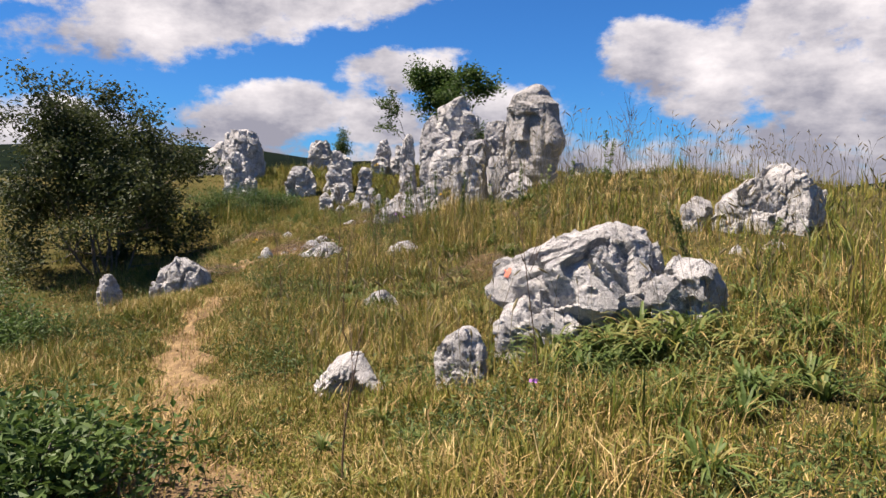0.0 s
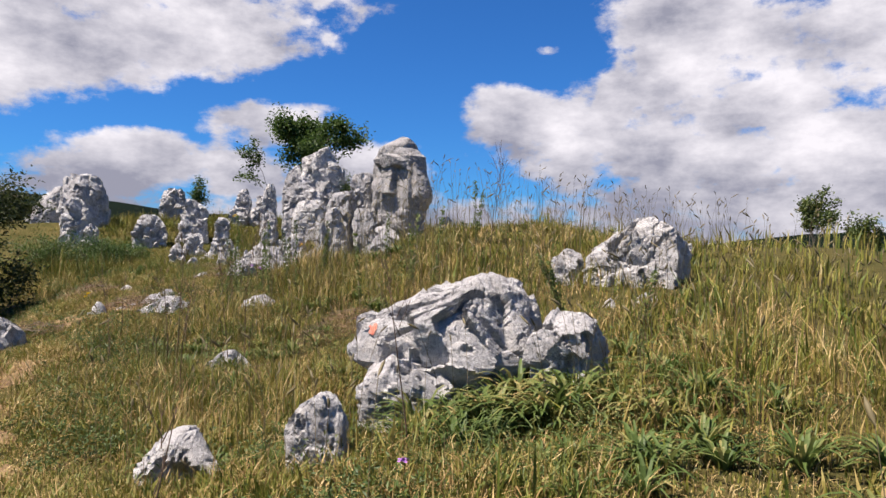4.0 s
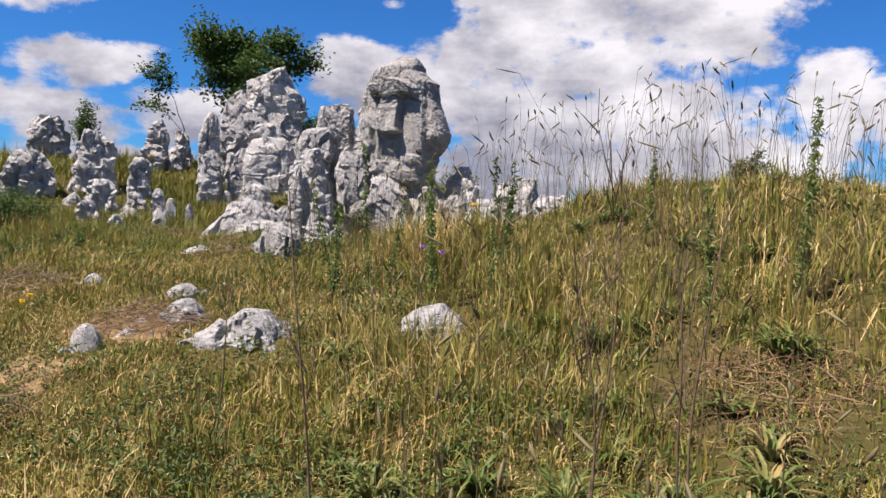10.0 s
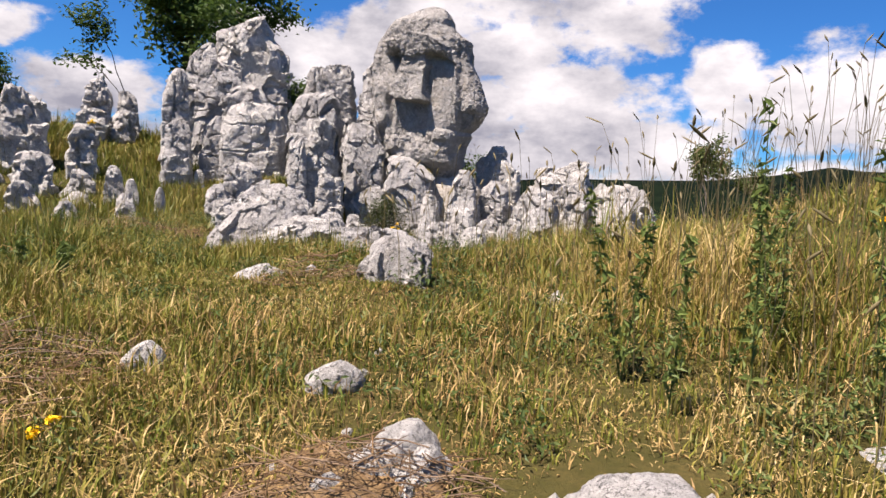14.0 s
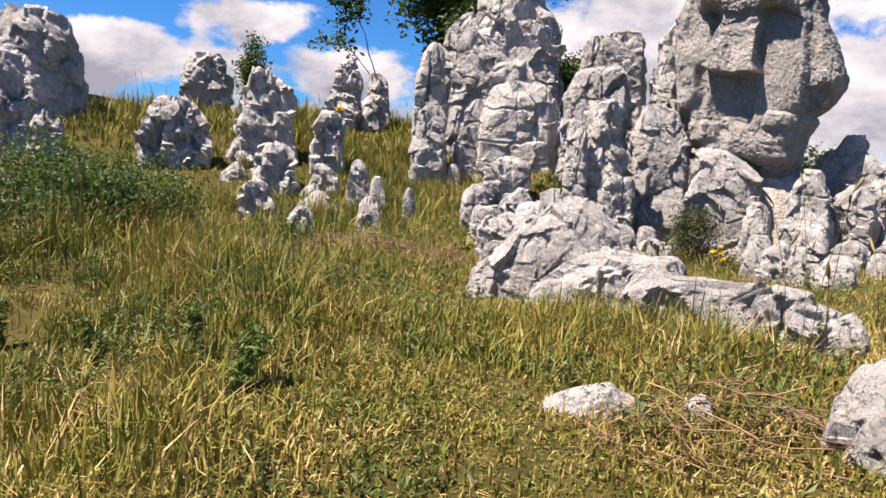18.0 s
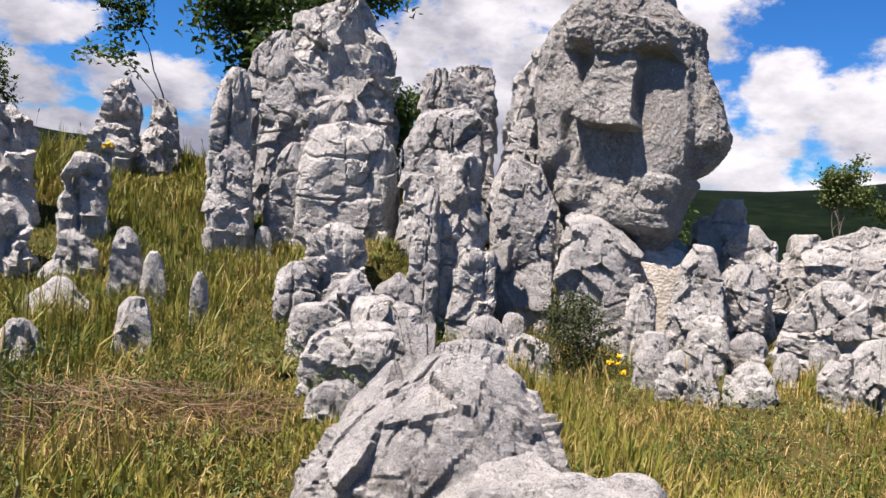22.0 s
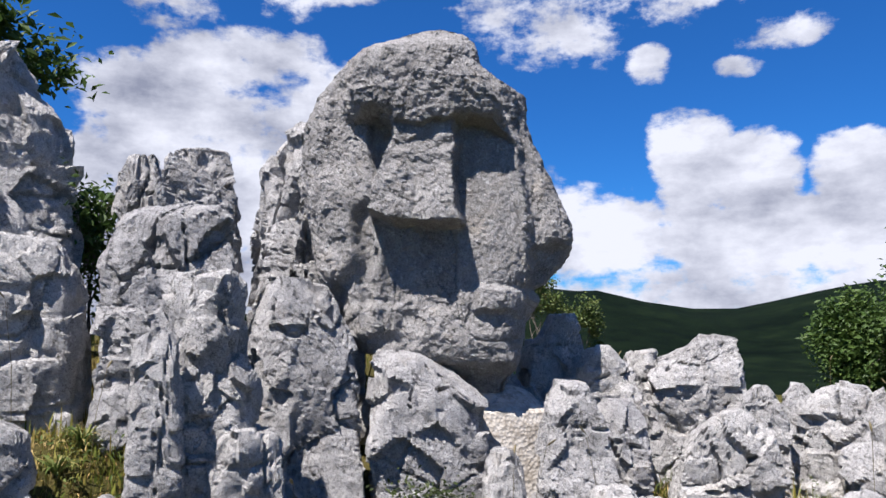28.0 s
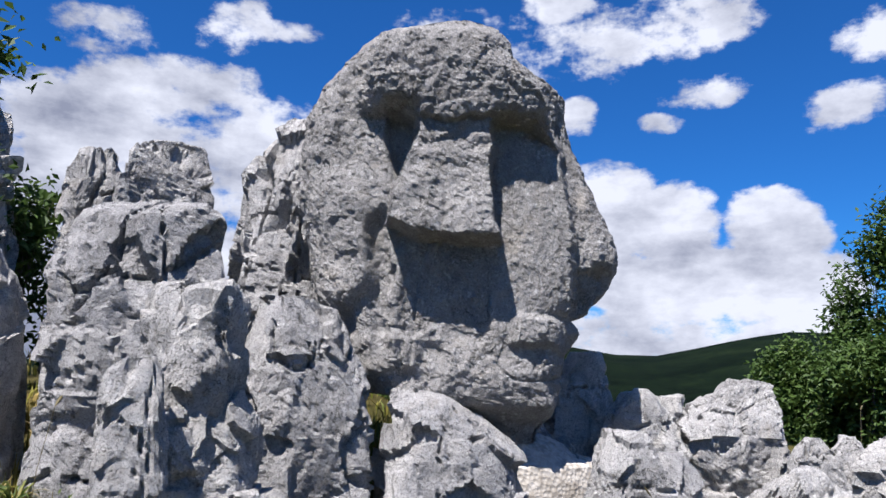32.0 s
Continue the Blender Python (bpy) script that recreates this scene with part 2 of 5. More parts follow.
def limestone(name, light, dark, share):
    """Weathered limestone: pale where it is scoured, grey where lichen sits, with pits and hairline cracks."""
    k = Mat(name)
    big, mid, fine = k.noise(1.7, 8, 0.68), k.noise(9, 9, 0.75), k.noise(85, 5, 0.75)
    streak = k.noise(7, 6, 0.65, (1, 1, 0.22))
    patch = k.math("ADD", k.math("MULTIPLY", big, 0.42), k.math("ADD", k.math("MULTIPLY", mid, 0.45), k.math("MULTIPLY", streak, 0.13)))
    col = k.mix(k.span(patch, share - 0.075, share + 0.075), dark, light)
    grain = k.noise(32, 9, 0.85)
    col = k.mix(k.span(grain, 0.37, 0.44, 0.8, 0.0), col, (0.13, 0.13, 0.127))
    col = k.mix(k.span(k.noise(3.1, 5, 0.6), 0.58, 0.72, 0.0, 0.28), col, (0.42, 0.35, 0.25))
    col = k.mix(k.span(k.noise(17, 6, 0.7), 0.58, 0.66, 0.0, 0.55), col, (0.74, 0.73, 0.715))
    col = k.mix(k.span(fine, 0.39, 0.46, 0.72, 0.0), col, (0.15, 0.148, 0.142))
    col = k.mix(k.span(k.noise(48, 6, 0.8), 0.55, 0.64, 0.0, 0.5), col, (0.72, 0.71, 0.695))
    wob = k.noise(6, 5, 0.7, out="Color")
    vm = k.t.nodes.new("ShaderNodeVectorMath")
    vm.operation = "MULTIPLY_ADD"
    vm.inputs[1].default_value = (0.5, 0.5, 0.5)
    k.t.links.new(wob, vm.inputs[0])
    k.t.links.new(k.pos.outputs["Position"], vm.inputs[2])
    vo = k.t.nodes.new("ShaderNodeTexVoronoi")
    vo.feature = "DISTANCE_TO_EDGE"
    vo.inputs["Scale"].default_value = 2.6
    k.t.links.new(vm.outputs[0], vo.inputs["Vector"])
    broken = k.span(k.noise(1.3, 4, 0.6), 0.44, 0.56)
    crack = k.math("MAXIMUM", k.span(vo.outputs["Distance"], 0.0, 0.02), broken)
    col = k.mix(k.span(crack, 0.0, 0.7, 0.85, 0.0), col, (0.05, 0.048, 0.045))
    info = k.t.nodes.new("ShaderNodeObjectInfo")
    col = k.mix(1.0, col, k.ramp(info.outputs["Random"], (0.0, (0.84, 0.84, 0.85)), (1.0, (1.06, 1.05, 1.03))), "MULTIPLY")
    pocks = k.span(k.noise(21, 4, 0.6), 0.30, 0.44)
    k.bump((crack, 0.9, 0.04), (mid, 0.7, 0.045), (pocks, 0.7, 0.03), (k.noise(30, 3, 0.6), 1.0, 0.03), (fine, 1.0, 0.02))
    return k.done(col, 0.95)


ROCK = limestone("limestone", (0.56, 0.546, 0.522), (0.315, 0.309, 0.30), 0.478)
ROCK_PALE = limestone("scoured limestone", (0.575, 0.56, 0.535), (0.335, 0.328, 0.316), 0.475)
ROCK_FACE = limestone("carved limestone", (0.40, 0.388, 0.368), (0.25, 0.243, 0.232), 0.48)


def cement():
    k = Mat("crumbled mortar")
    stones = k.voronoi(28)
    col = k.mix(k.span(stones, 0.2, 0.6), (0.42, 0.385, 0.33), (0.29, 0.26, 0.215))
    col = k.mix(k.span(k.noise(9, 6), 0.4, 0.62), col, (0.46, 0.43, 0.38))
    k.bump((stones, 0.8, 0.012), (k.noise(60, 4), 0.5, 0.005))
    return k.done(col, 0.95)


def soil():
    k = Mat("meadow soil")
    big, mid, fine = k.noise(0.55, 6, 0.6), k.noise(3.5, 8, 0.7), k.noise(38, 6, 0.75)
    col = k.ramp(k.math("ADD", k.math("MULTIPLY", big, 0.5), k.math("MULTIPLY", mid, 0.5)), (0.30, (0.03, 0.034, 0.010)), (0.45, (0.055, 0.052, 0.016)), (0.58, (0.10, 0.078, 0.028)), (0.72, (0.085, 0.055, 0.024)))
    col = k.mix(k.span(fine, 0.38, 0.62, 0.75, 0.0), col, (0.055, 0.05, 0.02))
    # woods on the hills far off, their green darkened to include cloud shadow
    dist = k.t.nodes.new("ShaderNodeVectorMath")
    dist.operation = "LENGTH"
    k.t.links.new(k.pos.outputs["Position"], dist.inputs[0])
    woods = k.ramp(k.math("ADD", k.math("MULTIPLY", k.noise(0.09, 8, 0.75), 0.6), k.math("MULTIPLY", k.noise(0.02, 4, 0.6), 0.4)), (0.40, (0.0018, 0.004, 0.0025)), (0.52, (0.004, 0.008, 0.004)), (0.64, (0.008, 0.014, 0.006)), (0.78, (0.03, 0.036, 0.02)))
    col = k.mix(k.span(dist.outputs["Value"], 55, 85), col, woods)
    k.bump((mid, 0.6, 0.06), (fine, 0.8, 0.02))
    k.b.inputs["Specular IOR Level"].default_value = 0.02
    return k.done(col, 1.0)


def leafy(name, *stops, through=0.3, rough=0.55):
    """Leaves and blades, each with a tone of its own."""
    k = Mat(name)
    own = k.pos.outputs["Random Per Island"]
    tone = k.math("ADD", k.math("MULTIPLY", own, 0.5), k.math("MULTIPLY", k.span(k.noise(0.9, 6, 0.7), 0.32, 0.68), 0.5))
    return k.done(k.ramp(tone, *stops), rough, through)


def plain(name, a, b, scale, rough=0.85):
    k = Mat(name)
    n = k.noise(scale, 6, 0.65, local=True)
    k.bump((n, 0.5, 0.01))
    return k.done(k.mix(k.span(n, 0.35, 0.65), a, b), rough)


def trodden():
    k = Mat("trodden straw and dirt")
    straw, fine = k.noise(9, 7, 0.7, (1, 0.5, 1)), k.noise(60, 5, 0.75)
    col = k.ramp(straw, (0.34, (0.10, 0.06, 0.03)), (0.5, (0.21, 0.135, 0.065)), (0.66, (0.36, 0.25, 0.12)))
    col = k.mix(k.span(fine, 0.36, 0.55, 0.7, 0.0), col, (0.10, 0.065, 0.03))
    k.bump((straw, 0.7, 0.04), (fine, 0.8, 0.015))
    return k.done(col, 0.95)


SOIL, CEMENT, TRODDEN = soil(), cement(), trodden()
GRASS = leafy("meadow grass", (0.05, (0.032, 0.052, 0.008)), (0.26, (0.08, 0.108, 0.015)), (0.48, (0.175, 0.175, 0.028)), (0.74, (0.24, 0.185, 0.05)), (0.96, (0.42, 0.31, 0.115)), through=0.14)
STRAW = leafy("dry grass", (0.0, (0.07, 0.038, 0.016)), (0.25, (0.22, 0.13, 0.05)), (0.5, (0.40, 0.275, 0.105)), (1.0, (0.60, 0.47, 0.23)), through=0.12)
STRAP = leafy("strap leaves", (0.0, (0.04, 0.075, 0.014)), (0.45, (0.09, 0.13, 0.03)), (0.62, (0.2, 0.2, 0.06)), (0.8, (0.34, 0.25, 0.1)), (1.0, (0.24, 0.12, 0.055)))
SPRIG = leafy("pale weed leaves", (0.0, (0.06, 0.10, 0.025)), (0.6, (0.13, 0.175, 0.045)), (1.0, (0.24, 0.25, 0.09)))
WEED = leafy("weed leaves", (0.0, (0.035, 0.062, 0.016)), (0.5, (0.075, 0.11, 0.028)), (0.8, (0.15, 0.17, 0.05)), (1.0, (0.24, 0.20, 0.08)), through=0.2)
OAK = leafy("oak leaves", (0.0, (0.028, 0.055, 0.012)), (0.6, (0.06, 0.105, 0.022)), (1.0, (0.12, 0.17, 0.04)))
THORN = leafy("thorn bush leaves", (0.0, (0.022, 0.032, 0.012)), (0.6, (0.05, 0.065, 0.02)), (1.0, (0.10, 0.115, 0.04)))
DEAD = leafy("dead stalks", (0.0, (0.035, 0.022, 0.013)), (0.5, (0.12, 0.072, 0.035)), (0.85, (0.24, 0.15, 0.07)), (1.0, (0.42, 0.30, 0.14)), through=0.05)
SEED = leafy("seed heads", (0.0, (0.10, 0.085, 0.04)), (1.0, (0.28, 0.23, 0.12)))
BARK = plain("bark", (0.07, 0.055, 0.045), (0.17, 0.145, 0.12), 14)
STEM = plain("dry stem", (0.085, 0.055, 0.035), (0.17, 0.115, 0.07), 20)
RED_PAINT = plain("worn red paint", (0.48, 0.075, 0.035), (0.50, 0.28, 0.20), 60)
YELLOW = plain("yellow petals", (0.85, 0.62, 0.02), (0.8, 0.5, 0.02), 30)
PURPLE = plain("purple petals", (0.42, 0.22, 0.55), (0.35, 0.12, 0.4), 30)


# ---- shared shape code ----
def hash3(i, j, k, seed):
    n = (i * 374761393 + j * 668265263 + k * 1440662683 + seed * 1274126177) & 0x7FFFFFFF
    n = ((n ^ (n >> 13)) * 1103515245 + 12345) & 0x7FFFFFFF
    n = ((n ^ (n >> 16)) * 69069 + 1) & 0x7FFFFFFF
    return (n & 0xFFFF) / 32767.5 - 1.0


def vnoise(p, seed=0):
    """Smooth noise in -1..1 for an array of points."""
    f = np.floor(p).astype(np.int64)
    t = p - f
    t = t * t * (3 - 2 * t)
    out = 0.0
    for a in (0, 1):
        for b in (0, 1):
            for c in (0, 1):
                w = (t[:, 0] if a else 1 - t[:, 0]) * (t[:, 1] if b else 1 - t[:, 1]) * (t[:, 2] if c else 1 - t[:, 2])
                out = out + w * hash3(f[:, 0] + a, f[:, 1] + b, f[:, 2] + c, seed)
    return out


def fbm(p, seed=0, octaves=4, gain=0.5):
    total, amp = 0.0, 1.0
    for o in range(octaves):
        total = total + amp * vnoise(p * 2.03 ** o + 17.3 * o, seed + o)
        amp *= gain
    return total


def chips(p, seed):
    """Broken faces: round each of many scattered seeds the surface is a plane tilted its own way."""
    f = np.floor(p).astype(np.int64)
    best, out = np.full(len(p), 9.0), np.zeros(len(p))
    for a in (-1, 0, 1):
        for b in (-1, 0, 1):
            for c in (-1, 0, 1):
                i, j, k = f[:, 0] + a, f[:, 1] + b, f[:, 2] + c
                d = p - np.stack([i + 0.5 + 0.45 * hash3(i, j, k, seed), j + 0.5 + 0.45 * hash3(i, j, k, seed + 1), k + 0.5 + 0.45 * hash3(i, j, k, seed + 2)], -1)
                r = (d * d).sum(1)
                tilt = d[:, 0] * hash3(i, j, k, seed + 3) + d[:, 1] * hash3(i, j, k, seed + 4) + d[:, 2] * hash3(i, j, k, seed + 5) + 0.18 * hash3(i, j, k, seed + 6)
                near = r < best
                best, out = np.where(near, r, best), np.where(near, tilt, out)
    return out


def sstep(a, b, t):
    t = np.clip((np.asarray(t, float) - a) / (b - a), 0, 1)
    return t * t * (3 - 2 * t)


def ground_z(x, y):
    """The height of the ground: a hummock beside the path, the knoll behind the crags, a valley and hills round about."""
    x, y = np.asarray(x, float), np.asarray(y, float)
    z = -0.1 + 0.80 * sstep(11, 19.0, y) - 0.36 * np.exp(-((y - 7.3) / 2.9) ** 2)
    z = z + 1.05 * sstep(-3.2, 3.0, x) * sstep(2, 9, y) * (1 - 0.75 * sstep(13, 22, y))
    z = z + 0.9 * np.exp(-(((x - 0.3) / 3.3) ** 2 + ((y - 15.0) / 3.2) ** 2))
    z = z - 0.7 * sstep(-6.9, -8.6, x) * (1 - sstep(16, 24, y))
    z = z - 0.3 * np.exp(-(((x + 7.6) / 0.9) ** 2 + ((y - 11.6) / 1.5) ** 2))
    z = z + 0.62 * np.exp(-(((x + 3.6) / 1.0) ** 2 + ((y - 27.0) / 0.9) ** 2))
    z = z + 1.75 * sstep(25, 32, y) * sstep(-3.0, -5.6, x) + 1.5 * sstep(26.2, 29.5, y) * sstep(-5.6, -3.0, x) * sstep(4.0, 0.5, x)
    z = z - 0.24 * sstep(-4.9, -3.2, x) * sstep(18.6, 20.2, y) * sstep(27.0, 25.0, y) * sstep(4, 2, x)
    z = z - 0.12 * np.exp(-(((x + 5.1) / 0.9) ** 2 + ((y - 21.7) / 1.3) ** 2)) + 0.10 * np.exp(-(((x + 4.5) / 0.7) ** 2 + ((y - 17.5) / 0.7) ** 2))
    z = z + 0.13 * np.exp(-(((x + 4.6) / 1.3) ** 2 + ((y - 13.7) / 0.9) ** 2))
    r = np.hypot(x, y - 15)
    z = z - 14 * sstep(24, 120, r) - 1.2 * sstep(5, 16, x) * sstep(16, 23, y)
    z = z + 0.4 * np.exp(-(((x - 7.5) / 3.2) ** 2 + ((y - 13) / 4.5) ** 2))
    a = np.degrees(np.arctan2(x, y))
    crest = 34 + 14 * np.exp(-((a - 53) / 5) ** 2) + 10 * np.exp(-((a - 75) / 6) ** 2) + 16 * np.exp(-((a + 30) / 16) ** 2) - 8 * np.exp(-((a - 63) / 5) ** 2) - 16 * np.exp(-((a - 16) / 15) ** 2)
    z = z + crest * sstep(190, 560, r) - 30 * sstep(620, 1500, r)
    p = np.stack([x, y, 0 * x], -1).reshape(-1, 3)
    far = sstep(60, 200, r)
    z = z + (0.05 * fbm(p * 0.45, 5, 3)).reshape(x.shape) * (1 - far) + (3.0 * fbm(p * 0.02, 9, 4)).reshape(x.shape) * far
    return z


def put_mesh(name, verts, faces, mat, parent=None, smooth=True):
    """One mesh object from arrays of points and of faces with 3 or 4 corners each."""
    me = bpy.data.meshes.new(name)
    verts = np.asarray(verts, np.float32)
    groups = [np.asarray(g, np.int32) for g in (faces if isinstance(faces, (list, tuple)) else [faces]) if len(g)]
    me.vertices.add(len(verts))
    me.vertices.foreach_set("co", verts.ravel())
    loops = np.concatenate([g.ravel() for g in groups])
    sizes = np.concatenate([np.full(len(g), g.shape[1], np.int32) for g in groups])
    me.loops.add(len(loops))
    me.loops.foreach_set("vertex_index", loops)
    me.polygons.add(len(sizes))
    me.polygons.foreach_set("loop_start", np.concatenate([[0], np.cumsum(sizes)[:-1]]).astype(np.int32))
    me.polygons.foreach_set("loop_total", sizes)
    me.polygons.foreach_set("use_smooth", np.full(len(sizes), smooth))
    me.update(calc_edges=True)
    me.materials.append(mat)
    ob = new(name, me)
    ob.parent = parent
    return ob


def grid_faces(nu, nv, wrap=False):
    i, j = np.meshgrid(np.arange(nu if wrap else nu - 1), np.arange(nv - 1), indexing="ij")
    i2 = (i + 1) % nu
    return np.stack([i * nv + j, i2 * nv + j, i2 * nv + j + 1, i * nv + j + 1], -1).reshape(-1, 4)


def cube_ball(counts):
    """Points of a ball, spread as on a box with that many faces along each axis, and its faces."""
    pts, faces, total = [], [], 0
    for ax in range(3):
        b, c = (ax + 1) % 3, (ax + 2) % 3
        gb, gc = (np.tan(np.linspace(-1, 1, counts[i] + 1) * math.pi / 4) for i in (b, c))
        for s in (-1, 1):
            u, v = np.meshgrid(gb, gc, indexing="ij")
            q = np.zeros((*u.shape, 3))
            q[..., ax], q[..., b], q[..., c] = s, u, v
            f = grid_faces(*u.shape) + total
            faces.append(f if s > 0 else f[:, ::-1])
            pts.append(q.reshape(-1, 3))
            total += u.size
    p = np.concatenate(pts)
    _, first, back = np.unique(np.round(p * 1e5).astype(np.int64), axis=0, return_index=True, return_inverse=True)
    p = p[first]
    return p / np.linalg.norm(p, axis=1)[:, None], back.ravel()[np.concatenate(faces)]


# outlines: height, and how far the rock reaches to its left and right there, in shares of its half width
SHAPES = {
    "boulder": ((0, 1, 1), (0.45, 1, 1), (0.8, 0.85, 0.8), (1, 0.5, 0.45)),
    "low": ((0, 1, 1), (0.35, 0.9, 0.95), (0.6, 0.55, 0.85), (0.85, 0.3, 0.6), (1, -0.1, 0.4)),
    "slant": ((0, 1, 1), (0.45, 0.9, 1), (0.75, 0.55, 0.85), (1, 0.1, 0.6)),
    "slantL": ((0, 0.95, 1), (0.5, 0.95, 1), (0.8, 0.7, 0.95), (1, 0.0, 0.7)),
    "slantR2": ((0, 0.7, 0.95), (0.4, 0.9, 1), (0.62, 1, 1.0), (0.8, 1.03, 0.8), (0.94, 1, 0.4), (1, 0.9, 0.1)),
    "slab": ((0, 1, 1), (0.5, 0.97, 1), (0.9, 0.9, 0.9), (1, 0.7, 0.7)),
    "slabR": ((0, 1, 0.95), (0.5, 0.95, 0.9), (0.8, 0.85, 0.6), (1, 0.75, 0.2)),
    "slabp": ((0, 1, 1), (0.5, 0.9, 0.95), (0.7, 0.6, 0.7), (1, 0.1, 0.35)),
    "dome": ((0, 1, 1), (0.7, 1, 1), (0.88, 0.97, 0.95), (1, 0.85, 0.8)),
    "pin": ((0, 1, 1), (0.35, 0.95, 0.9), (0.7, 0.82, 0.8), (0.9, 0.65, 0.62), (1, 0.5, 0.5)),
    "pinL": ((0, 1, 1), (0.4, 0.97, 1), (0.72, 0.85, 1), (0.9, 0.6, 1), (1, 0.4, 0.9)),
    "pinR": ((0, 1, 1), (0.4, 1, 0.97), (0.72, 1, 0.88), (0.9, 1, 0.65), (1, 0.9, 0.45)),
    "red": ((0, 0.2, 0.6), (0.3, 0.6, 0.85), (0.42, 0.98, 0.97), (0.66, 0.97, 0.97), (0.78, 0.5, 0.97), (0.9, 0.05, 0.93), (1, -0.25, 0.5)),
    "rk": ((0, 1, 0.95), (0.45, 0.95, 1), (0.62, 0.62, 0.98), (0.85, 0.4, 0.85), (1, 0.1, 0.6)),
    "treeR": ((0, 0.75, 1), (0.45, 0.85, 0.98), (0.68, 0.95, 0.9), (0.85, 0.9, 0.6), (0.93, 0.6, 0.5), (1, -0.1, 0.42)),
    "treeM": ((0, 0.95, 0.6), (0.3, 1, 1), (0.55, 0.95, 0.95), (0.8, 0.85, 0.3), (1, 0.6, -0.25)),
    "blkR": ((0, 0.95, 1), (0.4, 0.97, 0.97), (0.75, 0.92, 0.92), (0.93, 0.8, 0.75), (1, 0.5, 0.4)),
    "H1": ((0, 0.6, 1), (0.4, 0.85, 1), (0.75, 0.97, 0.95), (0.9, 1, 0.6), (1, 0.8, 0.2)),
    "H5": ((0, 1, 1), (0.5, 0.95, 1), (0.85, 0.3, 0.95), (1, 0.1, 0.7)),
    "R1": ((0, 1, 0.95), (0.35, 1, 0.98), (0.6, 0.7, 1), (0.8, 0.15, 1), (1, -0.35, 0.97)),
    "J0": ((0, 1, 1), (0.35, 0.98, 1), (0.55, 0.85, 0.97), (0.7, 0.68, 0.88), (0.82, 0.52, 0.74), (0.92, 0.38, 0.56), (1, 0.2, 0.34)),
    "J1": ((0, 0.9, 0.8), (0.35, 1, 0.95), (0.65, 0.85, 1), (0.85, 0.5, 0.9), (1, -0.1, 0.75)),
    "J2": ((0, 0.97, 0.97), (0.45, 1, 1), (0.72, 0.93, 0.95), (0.88, 0.75, 0.85), (0.96, 0.1, 0.75), (1, -0.2, 0.4)),
}
FOOTPRINTS = []


def rock(name, label, x, y, zb, zt, w, d, yaw, shape="boulder", seed=1, grain=0.04, mat=None, rough=1.0, lean=0.0, sink=0.25):
    """A limestone rock w wide and d deep, from zb up to zt, its broad side turned to face back along yaw."""
    sink = max(sink, zb - float(ground_z(x, y)) + 0.2)
    fine = grain * 0.85 if grain < 0.05 else grain * 0.9
    q, faces = cube_ball([int(np.clip(round(v / fine), 6, 110)) for v in (w, d, zt - zb + sink)])
    rng = np.random.RandomState(seed)
    planes = [(s * np.eye(3)[a], rng.uniform(0.94, 1.04)) for a in range(3) for s in (-1, 1)]
    for _ in range(12):
        v = rng.normal(size=3)
        v[2] = abs(v[2]) * 0.8
        planes.append((v / np.linalg.norm(v), rng.uniform(1.03, 1.32)))
    s = 0.0
    for v, off in planes:
        s = s + np.maximum(q @ v / off, 0) ** 26
    p = q / (s ** (1 / 26))[:, None]
    h = zt - zb + sink
    v = np.clip((p[:, 2] + 1) / 2, 0, 1)
    vv = (v * h - sink) / (zt - zb)
    prof = np.array(SHAPES[shape])
    left, right = np.interp(vv, prof[:, 0], prof[:, 1]), np.interp(vv, prof[:, 0], prof[:, 2])
    mid, half = (right - left) / 2, (right + left) / 2
    px = (mid + half * p[:, 0]) * w / 2
    py = p[:, 1] * d / 2 * (0.45 + 0.55 * np.clip(half, 0, 1)) + lean * v * d
    P = np.stack([px, py, v * h], -1)
    size = min(w, d, zt - zb)
    off = rng.uniform(-50, 50, 3)
    N = (P - np.array([0, 0, h * 0.45])) / np.array([w, d, h]) ** 2
    N = N / (np.linalg.norm(N, axis=1)[:, None] + 1e-9)
    amp = float(np.clip(size / 0.42, 0.4, 1.0)) * rough
    cell = float(np.clip(0.6 * size, 0.09, 0.44))
    thin = np.clip(half * w / 2 / 0.3, 0.3, 1.0)
    warp = np.stack([vnoise(P * 2.3 + off + k * 9, seed + k) for k in range(3)], -1) * 0.12
    lo = fbm(P * (1.0 / size) + off, seed, 2)
    facet = chips(P / cell + warp * 1.2 + off, seed) * cell
    chip = chips(P / (0.32 * cell) + warp * 2.5 + off, seed + 50) * 0.32 * cell
    ridge = 1 - np.abs(fbm(P * np.array([3.6, 3.6, 2.4]) + off, seed + 3, 4, 0.55)) * 2
    bed = np.abs(vnoise((P + warp) * np.array([0.8, 0.8, 2.0]) + off, seed + 11))
    split = np.abs(vnoise((P + warp) * np.array([2.6, 2.6, 0.6]) + off, seed + 13))
    pits = np.minimum(fbm(P * 11 + off, seed + 5, 3, 0.6) + 0.35, 0.0)
    knob = fbm(P * np.array([5.5, 5.5, 7.0]) + off + warp * 8, seed + 17, 3, 0.55)
    disp = 0.03 * size * lo - 0.02 * amp + amp * (0.33 * facet + 0.010 * knob + 0.006 * (ridge - 0.45) - 0.07 * sstep(0.03, 0.0, bed) - 0.085 * sstep(0.026, 0.0, split)) + 0.11 * chip * (0.4 + 0.6 * amp) + amp * 0.05 * pits
    P = P + N * (disp * thin)[:, None]
    me_ob = put_mesh(name, P, faces, mat or ROCK, smooth=False)
    me_ob.matrix_world = pose(x, y, zb - sink, 0, 0, yaw)
    FOOTPRINTS.append((x, y, w * 0.5, d * 0.5, radians(yaw), zt))
